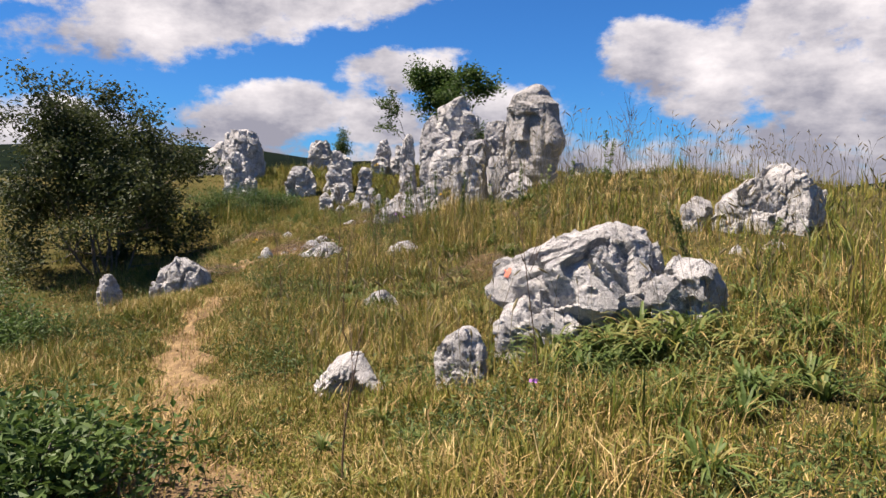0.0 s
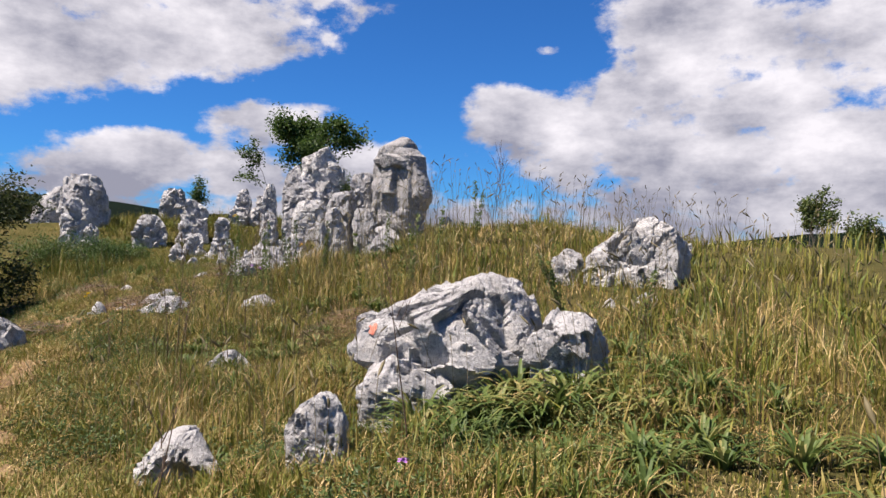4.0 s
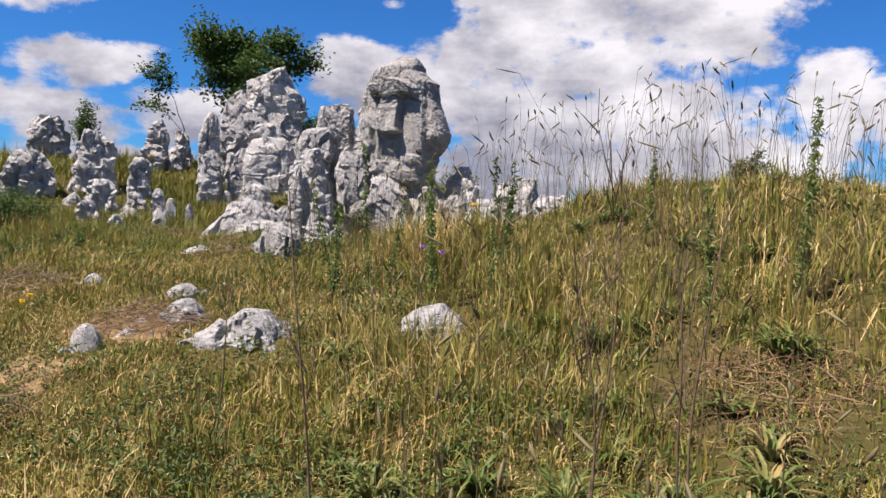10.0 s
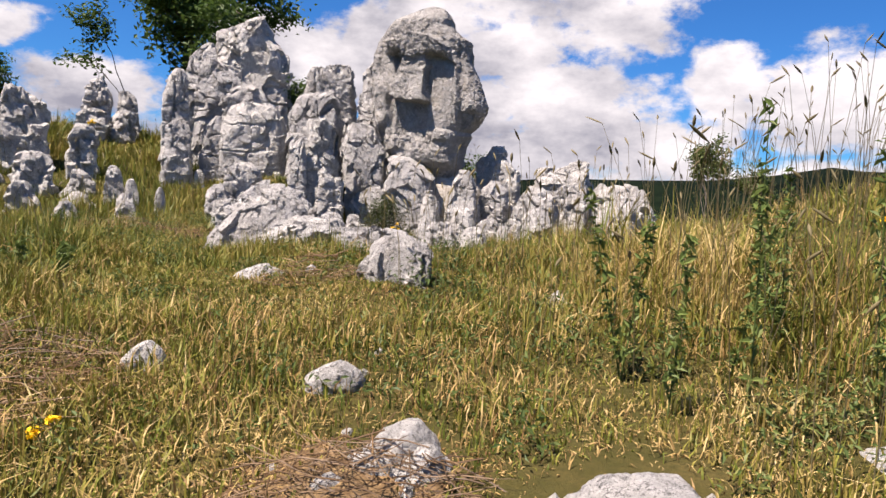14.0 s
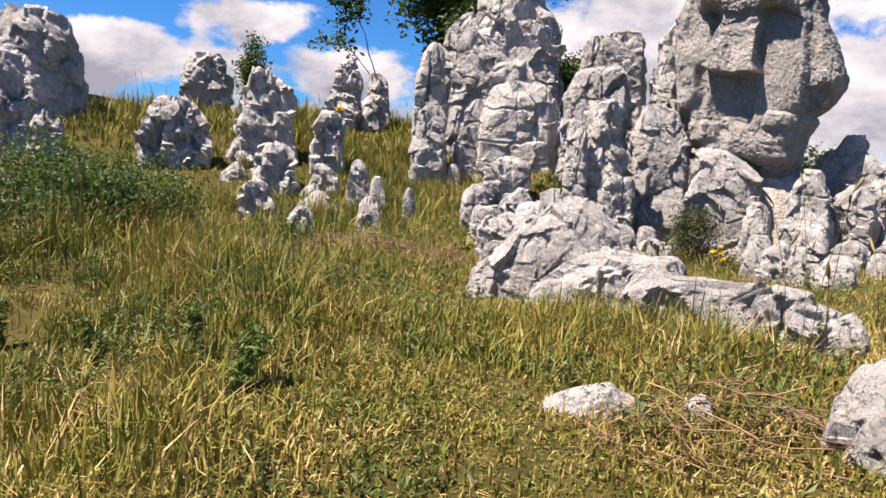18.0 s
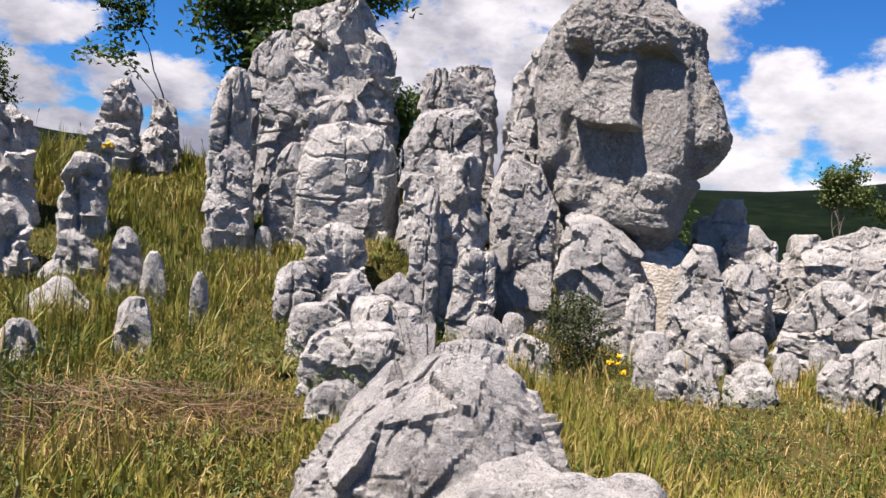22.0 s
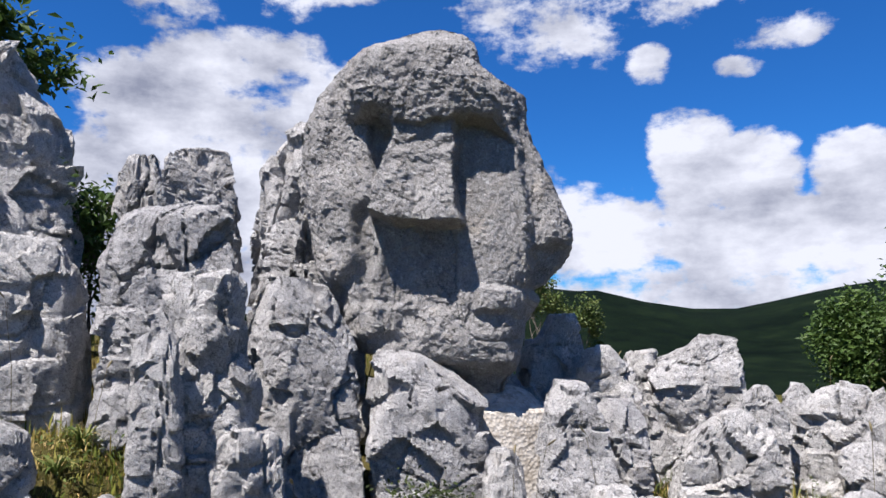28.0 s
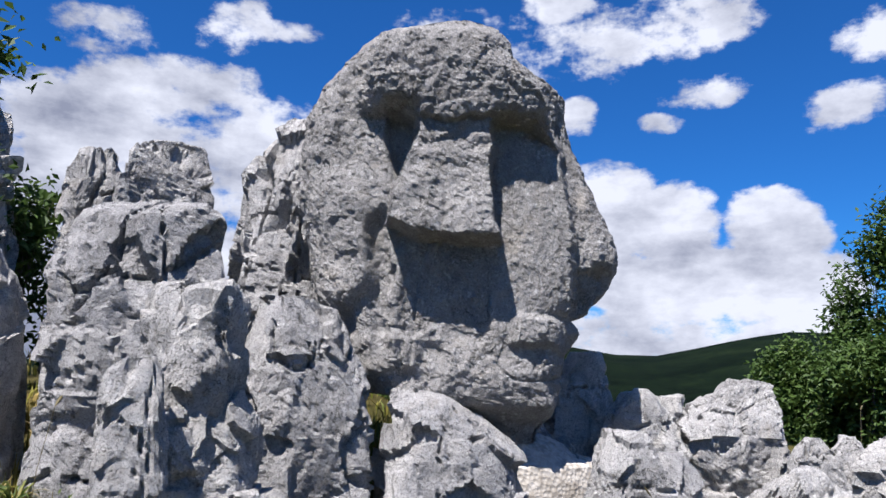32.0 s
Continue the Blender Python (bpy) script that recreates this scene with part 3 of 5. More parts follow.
    return tagged(me_ob, label, "rock")


def tubes(paths, sides=5):
    """Tapered round tubes in one set of arrays. paths: a list of (points, radii)."""
    V, F, base = [], [], 0
    ang = np.arange(sides) / sides * 2 * math.pi
    for pts, rad in paths:
        pts, rad = np.asarray(pts, float), np.asarray(rad, float)
        t = np.gradient(pts, axis=0)
        t /= np.linalg.norm(t, axis=1)[:, None] + 1e-9
        ref = np.where(np.abs(t[:, 2:3]) > 0.9, np.array([[1.0, 0, 0]]), np.array([[0, 0, 1.0]]))
        a = np.cross(t, ref)
        a /= np.linalg.norm(a, axis=1)[:, None] + 1e-9
        b = np.cross(t, a)
        ring = pts[:, None] + rad[:, None, None] * (np.cos(ang)[None, :, None] * a[:, None] + np.sin(ang)[None, :, None] * b[:, None])
        m = len(pts)
        V.append(ring.transpose(1, 0, 2).reshape(-1, 3))
        F.append(grid_faces(sides, m, True) + base)
        base += sides * m
    return np.concatenate(V), np.concatenate(F)


def leaf_cards(centres, size, rng, up=0.5, slim=0.5):
    """Small folded leaves of four corners at each centre, turned every way."""
    m = len(centres)
    n = rng.normal(size=(m, 3))
    n[:, 2] = np.abs(n[:, 2]) + up
    n /= np.linalg.norm(n, axis=1)[:, None]
    a = np.cross(n, rng.normal(size=(m, 3)))
    a /= np.linalg.norm(a, axis=1)[:, None]
    b = np.cross(n, a)
    s = size * rng.uniform(0.6, 1.3, (m, 1))
    V = np.stack([centres - a * s, centres - b * s * slim + n * s * 0.18, centres + a * s - n * s * 0.15, centres + b * s * slim + n * s * 0.18], 1).reshape(-1, 3)
    i = np.arange(m)[:, None] * 4
    return V, np.concatenate([i + np.array([[0, 1, 2]]), i + np.array([[0, 2, 3]])])


def grow(rng, start, way, length, radius, depth, paths, tips, spread=0.75, kids=3, droop=0.0):
    """Limbs that fork: adds tubes to paths and twig ends to tips."""
    way = way / np.linalg.norm(way)
    pts, p, dr = [start], np.array(start, float), way.copy()
    steps = 5
    for k in range(steps):
        dr = dr + rng.normal(size=3) * 0.16 + np.array([0, 0, 0.04 - droop])
        dr /= np.linalg.norm(dr)
        p = p + dr * length / steps
        pts.append(p.copy())
    paths.append((pts, np.linspace(radius, radius * 0.55, steps + 1)))
    if depth <= 1:
        tips.extend(pts[2:])
    if depth == 0:
        return
    for k in range(kids):
        at = pts[rng.randint(2, steps + 1)] if k else pts[-1]
        turn = dr + rng.normal(size=3) * spread
        grow(rng, at, turn, length * rng.uniform(0.55, 0.8), radius * 0.55, depth - 1, paths, tips, spread, kids, droop)


def woody(name, label, category, x, y, z, height, seed, leaves, leaf, mat, stems=1, spread=0.75, depth=4, kids=3, radius=0.09, lean=(0, 0), flat=0.0, first=0.4, blob=0.22, width=0.0, bark=None, group=""):
    """A tree or shrub: trunk and limbs, and a crown of many small leaves round its twigs."""
    rng = np.random.RandomState(seed)
    root = new(name)
    root.location = (x, y, z)
    paths, tips = [], []
    for s in range(stems):
        side = np.array([rng.normal() * 0.35, rng.normal() * 0.35, 1.0]) if stems > 1 else np.array([0, 0, 1.0])
        grow(rng, np.array([rng.normal() * 0.12, rng.normal() * 0.12, -0.1]) * (stems > 1), side + np.array([lean[0], lean[1], 0]), height * first, radius, depth, paths, tips, spread, kids)
    tips = np.array(tips)
    if width:
        k = np.array([width / np.percentile(np.abs(tips[:, 0] - lean[0]), 92), width / np.percentile(np.abs(tips[:, 1] - lean[1]), 92), height / np.percentile(tips[:, 2], 97)])
        def settle(p):
            p = np.array(p) * k
            p[:, 2] += np.maximum(height - p[:, 2], 0) * flat * np.clip(p[:, 2] / height, 0, 1)
            return p

        tips = settle(tips)
        paths = [(settle(p), r) for p, r in paths]
    V, F = tubes(paths, 4)
    put_mesh("trunk", V, F, bark or BARK, root)
    c = tips[rng.randint(0, len(tips), leaves)] + rng.normal(size=(leaves, 3)) * blob * np.array([1, 1, 0.7])
    V, F = leaf_cards(c, leaf, rng)
    put_mesh("crown", V, F, mat, root, smooth=False)
    return tagged(root, label, category, group)


# ---- the ground: one sheet out to the hills ----
def stretch(a, b, step, count):
    mid = np.arange(a, b + step / 2, step)
    tail = np.cumsum(step * 1.16 ** np.arange(1, count))
    return np.concatenate([(a - tail)[::-1], mid, b + tail])


gx = stretch(-17, 10, 0.28, 46)
gy = stretch(-4, 36, 0.28, 46)
GX, GY = np.meshgrid(gx, gy, indexing="ij")
ground = put_mesh("ground", np.stack([GX, GY, ground_z(GX, GY)], -1).reshape(-1, 3), grid_faces(len(gx), len(gy)), SOIL)
tagged(ground, "stony hillside meadow soil with straw and wooded hills beyond", "ground", kind="structure")


TRACK = np.array([(-2.4, 2.6), (-2.95, 3.6), (-3.76, 5.3), (-4.9, 7.8), (-5.6, 9.6), (-5.9, 11.2)])


def trodden_path():
    """The bare strip that feet have worn through the meadow."""
    line = TRACK
    t = np.linspace(0, 1, 90)
    k = np.linspace(0, 1, len(line))
    cx, cy = np.interp(t, k, line[:, 0]), np.interp(t, k, line[:, 1])
    nx, ny = np.gradient(cy), -np.gradient(cx)
    q = np.hypot(nx, ny)
    side = np.linspace(-1, 1, 9)
    wob = 0.44 * (1 + 0.9 * fbm(np.stack([t * 22, 0 * t, 0 * t], -1), 8, 3))[:, None] * (1 - 0.4 * t)[:, None]
    X, Y = cx[:, None] + (nx / q)[:, None] * side * wob, cy[:, None] + (ny / q)[:, None] * side * wob
    Z = ground_z(X, Y) + 0.014 - 0.03 * np.abs(side)[None, :] ** 4
    ob = put_mesh("path", np.stack([X, Y, Z], -1).reshape(-1, 3), grid_faces(90, 9)[:, ::-1], TRODDEN)
    return tagged(ob, "narrow trodden path of dirt and flattened straw", "path", kind="structure")


trodden_path()


def soil_patch(x, y, reach):
    """A bare spot where the turf is worn away."""
    na, nr = 48, 12
    ang, r = np.meshgrid(np.linspace(0, 2 * math.pi, na, endpoint=False), np.linspace(0.02, 1, nr), indexing="ij")
    edge = reach * (1 + 0.35 * fbm(np.stack([2 * np.cos(ang), 2 * np.sin(ang), 0 * ang], -1).reshape(-1, 3), 12, 3).reshape(ang.shape))
    X, Y = x + edge * r * np.cos(ang), y + edge * r * np.sin(ang)
    Z = ground_z(X, Y) + 0.016 - 0.04 * r ** 4
    Z = Z + 0.015 * fbm(np.stack([X * 9, Y * 9, 0 * X], -1).reshape(-1, 3), 14, 3).reshape(Z.shape)
    ob = put_mesh("soil_patch", np.stack([X, Y, Z], -1).reshape(-1, 3), grid_faces(na, nr, True), TRODDEN)
    return tagged(ob, "bare brown soil with straw among the stones", "soil", kind="structure")


soil_patch(-5.75, 14.6, 0.62)
soil_patch(-6.4, 13.6, 0.4)


# ---- rocks: name, label, x, y, foot, top, width, depth, turn, outline, seed, fineness ----
rock("boulder", "white limestone boulder beside the trodden path under the bush", -7.03, 12.35, -0.56, 0.35, 1.07, 0.96, 26, "boulder", 11, 0.032, ROCK_PALE)
rock("boulder", "rough pale limestone boulder bedded in the ground", -8.58, 12.58, -0.54, 0.03, 0.44, 0.39, 31, "boulder", 12, 0.042, ROCK_PALE)
rock("flat_rock", "white limestone slab lying low in the dry grass", -4.72, 14.22, 0.05, 0.42, 1.08, 0.76, 4, "low", 13, 0.042, ROCK_PALE, 1.35)
rock("flat_rock", "white limestone slab lying low in the dry grass", -3.10, 10.59, -0.22, 0.08, 0.65, 0.46, -16, "low", 14, 0.042, ROCK_PALE, 1.35)
rock("flat_rock", "white limestone slab lying low in the dry grass", -5.39, 14.81, 0.30, 0.55, 0.46, 0.32, -15, "low", 15, 0.042, ROCK_PALE, 1.35)
rock("flat_rock", "white limestone slab lying low in the dry grass", -4.88, 13.89, 0.18, 0.58, 0.97, 0.68, -27, "low", 16, 0.032, ROCK_PALE, 1.35)
rock("rock_block", "weathered upright limestone slab on the slope", -9.53, 28.40, 1.44, 2.65, 0.88, 0.53, 14, "slabR", 17, 0.075, ROCK, 1.3)
rock("rock_block", "upright grey limestone block among the crags", -8.23, 28.86, 1.62, 3.27, 0.94, 0.56, 8, "slab", 18, 0.075, ROCK, 1.3)
rock("rock_pinnacle", "pointed grey limestone pinnacle behind the crags", -8.23, 28.83, 1.62, 2.72, 1.04, 0.72, 8, "pinR", 19, 0.075, ROCK, 1.3)
rock("flat_rock", "white limestone slab lying low in the dry grass", -8.66, 28.77, 1.61, 2.18, 0.56, 0.44, 10, "low", 20, 0.075, ROCK, 1.35)
rock("boulder", "rough pale limestone boulder bedded in the ground", -7.92, 27.50, 1.12, 1.96, 0.75, 0.53, 8, "boulder", 21, 0.075, ROCK, 1.3)
rock("rock_block", "notched grey limestone block low on the slope", -7.85, 25.35, 0.69, 1.43, 0.56, 0.45, 9, "slabR", 22, 0.075, ROCK, 1.3)
rock("flat_rock", "white limestone slab lying low in the dry grass", -8.62, 27.86, 1.27, 1.60, 0.45, 0.36, 11, "low", 23, 0.075, ROCK, 1.35)
rock("rock_pinnacle", "pointed grey limestone pinnacle on the slope", -6.89, 31.50, 2.62, 3.92, 0.70, 0.56, 2, "pin", 24, 0.075, ROCK, 1.3)
rock("boulder", "rough pale limestone boulder bedded in the ground", -7.02, 31.00, 2.54, 3.16, 0.67, 0.54, 2, "boulder", 25, 0.075, ROCK, 1.3)
rock("boulder", "rough pale limestone boulder bedded in the ground", -6.33, 31.20, 2.54, 3.16, 0.58, 0.47, -1, "boulder", 26, 0.075, ROCK, 1.3)
rock("rock_block", "weathered upright limestone slab on the slope", -6.23, 31.80, 3.00, 3.66, 0.54, 0.43, -1, "slabR", 27, 0.075, ROCK, 1.3)
rock("rock_pinnacle", "pointed grey limestone pinnacle behind the crags", -7.11, 28.41, 1.45, 2.58, 0.59, 0.41, 3, "pinL", 28, 0.075, ROCK, 1.3)
rock("rock_block", "weathered upright limestone slab on the slope", -7.08, 27.48, 1.12, 1.67, 0.52, 0.37, 3, "slabR", 29, 0.075, ROCK, 1.3)
rock("flat_rock", "white limestone slab lying low in the dry grass", -7.28, 27.41, 1.10, 1.36, 0.43, 0.35, 4, "low", 30, 0.075, ROCK, 1.35)
rock("rock_block", "small peaked limestone block on the ground", -7.12, 26.28, 0.78, 1.26, 0.62, 0.50, 4, "slabp", 31, 0.075, ROCK, 1.3)
rock("boulder", "rough pale limestone boulder bedded in the ground", -7.22, 24.76, 0.66, 1.13, 0.40, 0.28, 5, "boulder", 32, 0.075, ROCK, 1.3)
rock("boulder", "rough pale limestone boulder bedded in the ground", -6.52, 26.96, 0.94, 1.78, 0.37, 0.30, 0, "boulder", 33, 0.075, ROCK, 1.3)
rock("boulder", "rough pale limestone boulder bedded in the ground", -6.23, 26.76, 0.89, 1.52, 0.29, 0.23, -1, "boulder", 34, 0.075, ROCK, 1.3)
rock("boulder", "rough pale limestone boulder bedded in the ground", -6.35, 25.01, 0.68, 1.30, 0.35, 0.28, -1, "boulder", 35, 0.075, ROCK, 1.3)
rock("slanting_rock", "slanting pale limestone rock with a hollow in its side", -4.60, 22.05, -0.20, 1.55, 1.67, 1.50, -19, "J0", 36, 0.028)
rock("limestone_rock", "broad white limestone slab below the slanting rock", -4.42, 20.85, 0.46, 1.15, 1.25, 0.75, -25, "J1", 37, 0.032, ROCK_PALE)
marked_boulder = rock("boulder", "large pale limestone boulder with a red paint mark on its side", -0.32, 8.25, -0.25, 1.19, 1.74, 1.69, -20, "red", 38, 0.028, ROCK_PALE)
rock("boulder", "pale limestone foot under the marked boulder", -0.78, 7.50, -0.11, 0.44, 0.90, 0.62, -14, "boulder", 39, 0.042, ROCK_PALE)
rock("boulder", "rounded pale limestone boulder beside the marked boulder", 0.71, 7.49, 0.34, 0.89, 0.66, 0.60, -33, "boulder", 40, 0.032, ROCK_PALE)
rock("limestone_rock", "slant-topped pale limestone rock in the grass", -1.53, 6.45, -0.00, 0.30, 0.50, 0.40, -8, "slant", 41, 0.032, ROCK_PALE)
rock("flat_rock", "white limestone slab lying low in the dry grass", -2.64, 6.64, -0.49, 0.00, 0.75, 0.60, 15, "low", 42, 0.042, ROCK_PALE, 1.35)
rock("boulder", "broad white limestone boulder on the grassy rise", 2.59, 11.05, 0.94, 1.89, 1.47, 1.03, -31, "rk", 43, 0.032, ROCK_PALE)
rock("boulder", "rough pale limestone boulder bedded in the ground", 1.69, 11.30, 1.05, 1.47, 0.45, 0.41, -25, "boulder", 44, 0.042, ROCK_PALE)
rock("flat_rock", "white limestone slab lying low in the dry grass", 2.33, 9.92, 0.59, 0.92, 0.48, 0.38, -33, "low", 45, 0.042, ROCK_PALE, 1.35)
rock("flat_rock", "white limestone slab lying low in the dry grass", 1.85, 9.88, 0.60, 0.84, 0.26, 0.21, -31, "low", 46, 0.042, ROCK_PALE, 1.35)
rock("flat_rock", "white limestone slab lying low in the dry grass", -5.83, 14.37, 0.03, 0.35, 0.49, 0.34, 12, "low", 47, 0.042, ROCK_PALE, 1.35)
rock("flat_rock", "white limestone slab lying low in the dry grass", -5.34, 14.69, 0.29, 0.49, 0.33, 0.23, 8, "low", 48, 0.042, ROCK_PALE, 1.35)
rock("flat_rock", "white limestone slab lying low in the dry grass", -3.26, 13.79, 0.33, 0.62, 0.69, 0.62, -21, "low", 49, 0.042, ROCK_PALE, 1.35)
rock("flat_rock", "white limestone slab lying low in the dry grass", -6.37, 16.26, 0.47, 0.64, 0.29, 0.17, -4, "low", 50, 0.042, ROCK_PALE, 1.35)
rock("boulder", "rough pale limestone boulder bedded in the ground", -6.05, 14.01, 0.17, 0.45, 0.24, 0.19, -7, "boulder", 51, 0.042, ROCK_PALE)
rock("limestone_rock", "slant-topped pale limestone rock in the grass", -4.94, 18.25, 0.69, 0.85, 0.17, 0.14, -29, "slant", 52, 0.042, ROCK_PALE)
rock("flat_rock", "white limestone slab lying low in the dry grass", -5.34, 18.40, 0.69, 0.85, 0.49, 0.25, -22, "low", 53, 0.042, ROCK_PALE, 1.35)
rock("boulder", "hollowed pale limestone boulder at the meadow edge", -4.30, 17.75, 0.70, 1.18, 0.66, 0.58, -37, "boulder", 54, 0.032, ROCK_PALE)
rock("flat_rock", "white limestone slab lying low in the dry grass", -5.41, 15.78, 0.47, 0.59, 0.36, 0.25, -23, "low", 55, 0.042, ROCK_PALE, 1.35)
rock("flat_rock", "white limestone slab lying low in the dry grass", -3.42, 16.66, 0.45, 0.83, 0.39, 0.23, -40, "low", 56, 0.042, ROCK_PALE, 1.35)
rock("crag", "massive dark grey limestone crag on the slope", -12.95, 30.67, 1.35, 4.28, 1.87, 1.50, 22, "pinR", 57, 0.075)
rock("crag", "dark grey limestone crag with a slanting top", -14.7, 31.8, 1.3, 3.85, 2.1, 1.5, 24, "slant", 157, 0.075)
rock("boulder", "rough pale limestone boulder bedded in the ground", -12.43, 28.44, 1.79, 3.24, 0.99, 0.79, 24, "boulder", 58, 0.075)
rock("flat_rock", "white limestone slab lying low in the dry grass", -11.90, 28.35, 1.80, 2.35, 0.71, 0.57, 22, "low", 59, 0.075, ROCK, 1.35)
rock("rock_pinnacle", "pointed grey limestone pinnacle on the slope", -9.87, 28.44, 1.44, 2.61, 1.00, 0.70, 14, "pin", 60, 0.075, ROCK, 1.3)
rock("rock_block", "upright grey limestone block among the crags", -10.31, 33.54, 2.59, 4.09, 1.16, 0.93, 12, "slab", 61, 0.075, ROCK, 1.3)
rock("flat_rock", "upper block of a split limestone column", -5.38, 28.30, 2.66, 3.92, 0.59, 0.47, -1, "slantL", 62, 0.032, ROCK, 0.7)
rock("flat_rock", "white limestone slab lying low in the dry grass", -5.34, 28.20, 2.58, 2.85, 0.56, 0.56, -1, "low", 63, 0.042, ROCK, 1.35)
rock("rock_block", "lower block of a split limestone column", -5.34, 28.15, 1.14, 2.61, 0.67, 0.53, -1, "slab", 64, 0.032, ROCK, 0.7)
rock("crag", "tall leaning grey limestone slab of the crag", -4.68, 29.99, 2.71, 4.82, 0.88, 0.61, -4, "slantL", 65, 0.032, ROCK, 0.7)
rock("crag", "tall grey limestone crag with a ragged pointed top", -3.54, 29.88, 2.34, 5.51, 1.86, 1.02, -11, "treeR", 66, 0.032)
rock("crag", "leaning grey limestone slab of the crag", -4.32, 29.03, 3.01, 4.30, 1.26, 0.63, -7, "treeM", 67, 0.032, ROCK, 0.7)
rock("limestone_rock", "slant-topped pale limestone rock in the grass", -3.86, 28.63, 3.11, 3.71, 0.96, 0.58, -10, "slant", 68, 0.042)
rock("flat_rock", "tall leaning limestone slab of the crag", -4.57, 28.30, 1.39, 2.98, 0.63, 0.51, -6, "slantL", 69, 0.032, ROCK, 0.7)
rock("rock_block", "broad smooth-faced grey limestone block with a crack", -3.79, 28.01, 1.37, 3.31, 1.41, 0.63, -11, "blkR", 70, 0.032, ROCK, 0.5)
rock("rock_spire", "tall rough grey limestone column", -2.60, 27.40, 2.00, 3.55, 1.10, 0.80, -30, "dome", 71, 0.032)
rock("boulder", "rough pale limestone boulder bedded in the ground", -2.78, 26.41, 1.57, 2.41, 0.87, 0.78, -21, "boulder", 72, 0.032)
rock("rock_block", "round-topped rough limestone block among the crags", -2.83, 26.29, 2.06, 2.94, 0.55, 0.44, -29, "dome", 73, 0.032)
rock("rock_block", "round-topped rough limestone block among the crags", -3.25, 26.11, 1.73, 2.46, 0.37, 0.30, -26, "dome", 74, 0.032)
rock("rock_block", "round-topped rough limestone block among the crags", -2.63, 26.07, 0.85, 1.75, 0.63, 0.51, -23, "dome", 75, 0.032, ROCK, 0.7)
rock("rock_spire", "dark-sided limestone column with a slanting top", -1.69, 26.70, 0.62, 2.89, 0.90, 0.72, -27, "slantR2", 76, 0.032, ROCK, 0.7)
rock("rock_block", "round-topped rough limestone block among the crags", -2.10, 29.30, 3.70, 4.40, 0.55, 0.40, -19, "dome", 77, 0.042)
rock("rock_block", "round-topped rough limestone block among the crags", -1.85, 28.50, 2.96, 4.35, 0.83, 0.66, -22, "dome", 78, 0.032)
rock("rock_block", "round-topped rough limestone block among the crags", -0.90, 27.81, 2.78, 4.69, 1.20, 0.80, -26, "pin", 79, 0.032)
rock("rock_block", "fissured limestone block at the foot of the carved head", -0.90, 26.07, 0.61, 2.20, 1.08, 0.86, -35, "H1", 80, 0.032, ROCK, 0.7)
rock("boulder", "rough pale limestone boulder bedded in the ground", -0.51, 26.06, 1.24, 2.00, 0.40, 0.32, -37, "boulder", 81, 0.042)
rock("rock_block", "upright grey limestone block among the crags", -0.72, 25.87, 0.28, 1.76, 0.48, 0.39, -36, "slab", 82, 0.042)
rock("flat_rock", "white limestone slab lying low in the dry grass", 0.19, 26.13, 1.09, 2.06, 0.98, 0.98, -40, "low", 83, 0.042, ROCK, 1.35)
rock("rock_block", "upright grey limestone block among the crags", -0.77, 25.26, 0.45, 1.52, 0.41, 0.37, -39, "slab", 84, 0.042, ROCK, 0.7)
rock("rock_pinnacle", "pointed grey limestone pinnacle on the slope", -0.14, 25.00, 0.72, 2.01, 0.68, 0.54, -44, "pin", 85, 0.032, ROCK, 0.7)
rock("boulder", "rough pale limestone boulder bedded in the ground", 0.56, 25.03, 1.05, 1.81, 0.65, 0.52, -47, "boulder", 86, 0.042)
rock("limestone_rock", "round-topped limestone rock beside the carved head", 1.06, 26.11, 1.78, 2.60, 0.74, 0.59, -44, "H5", 87, 0.032)
rock("boulder", "rough pale limestone boulder bedded in the ground", 1.02, 25.47, 1.33, 2.25, 0.73, 0.59, -47, "boulder", 88, 0.032)
rock("rock_outcrop", "jagged limestone outcrop with a stacked top", 2.35, 25.30, 1.22, 2.38, 1.42, 0.85, -53, "R1", 89, 0.032)
rock("rock_pinnacle", "pointed grey limestone pinnacle on the slope", 2.14, 25.62, 1.16, 2.22, 0.69, 0.55, -51, "pin", 90, 0.042)
rock("limestone_rock", "slant-topped pale limestone rock in the grass", 1.02, 24.22, 0.96, 1.72, 0.98, 0.59, -54, "slant", 91, 0.032)
rock("boulder", "rough pale limestone boulder bedded in the ground", 2.10, 24.30, 1.23, 1.88, 0.48, 0.33, -57, "boulder", 92, 0.042)
rock("boulder", "rough pale limestone boulder bedded in the ground", 2.53, 24.08, 1.20, 1.88, 0.45, 0.36, -60, "boulder", 93, 0.042)
rock("limestone_rock", "slant-topped pale limestone rock in the grass", 0.29, 23.04, 0.43, 1.31, 0.80, 0.64, -58, "slant", 94, 0.032)
rock("boulder", "rough pale limestone boulder bedded in the ground", -0.65, 23.55, 0.39, 0.95, 0.53, 0.43, -49, "boulder", 95, 0.042)
rock("boulder", "rough pale limestone boulder bedded in the ground", -1.10, 23.90, 0.49, 1.03, 0.60, 0.48, -44, "boulder", 96, 0.042)
rock("boulder", "rough pale limestone boulder bedded in the ground", -1.18, 24.40, 0.53, 1.10, 0.39, 0.31, -41, "boulder", 97, 0.042)
rock("boulder", "rough pale limestone boulder bedded in the ground", -0.43, 24.44, 0.77, 1.29, 0.46, 0.37, -45, "boulder", 98, 0.042)
rock("boulder", "rough pale limestone boulder bedded in the ground", 0.15, 24.43, 0.74, 1.09, 0.41, 0.33, -48, "boulder", 99, 0.042)
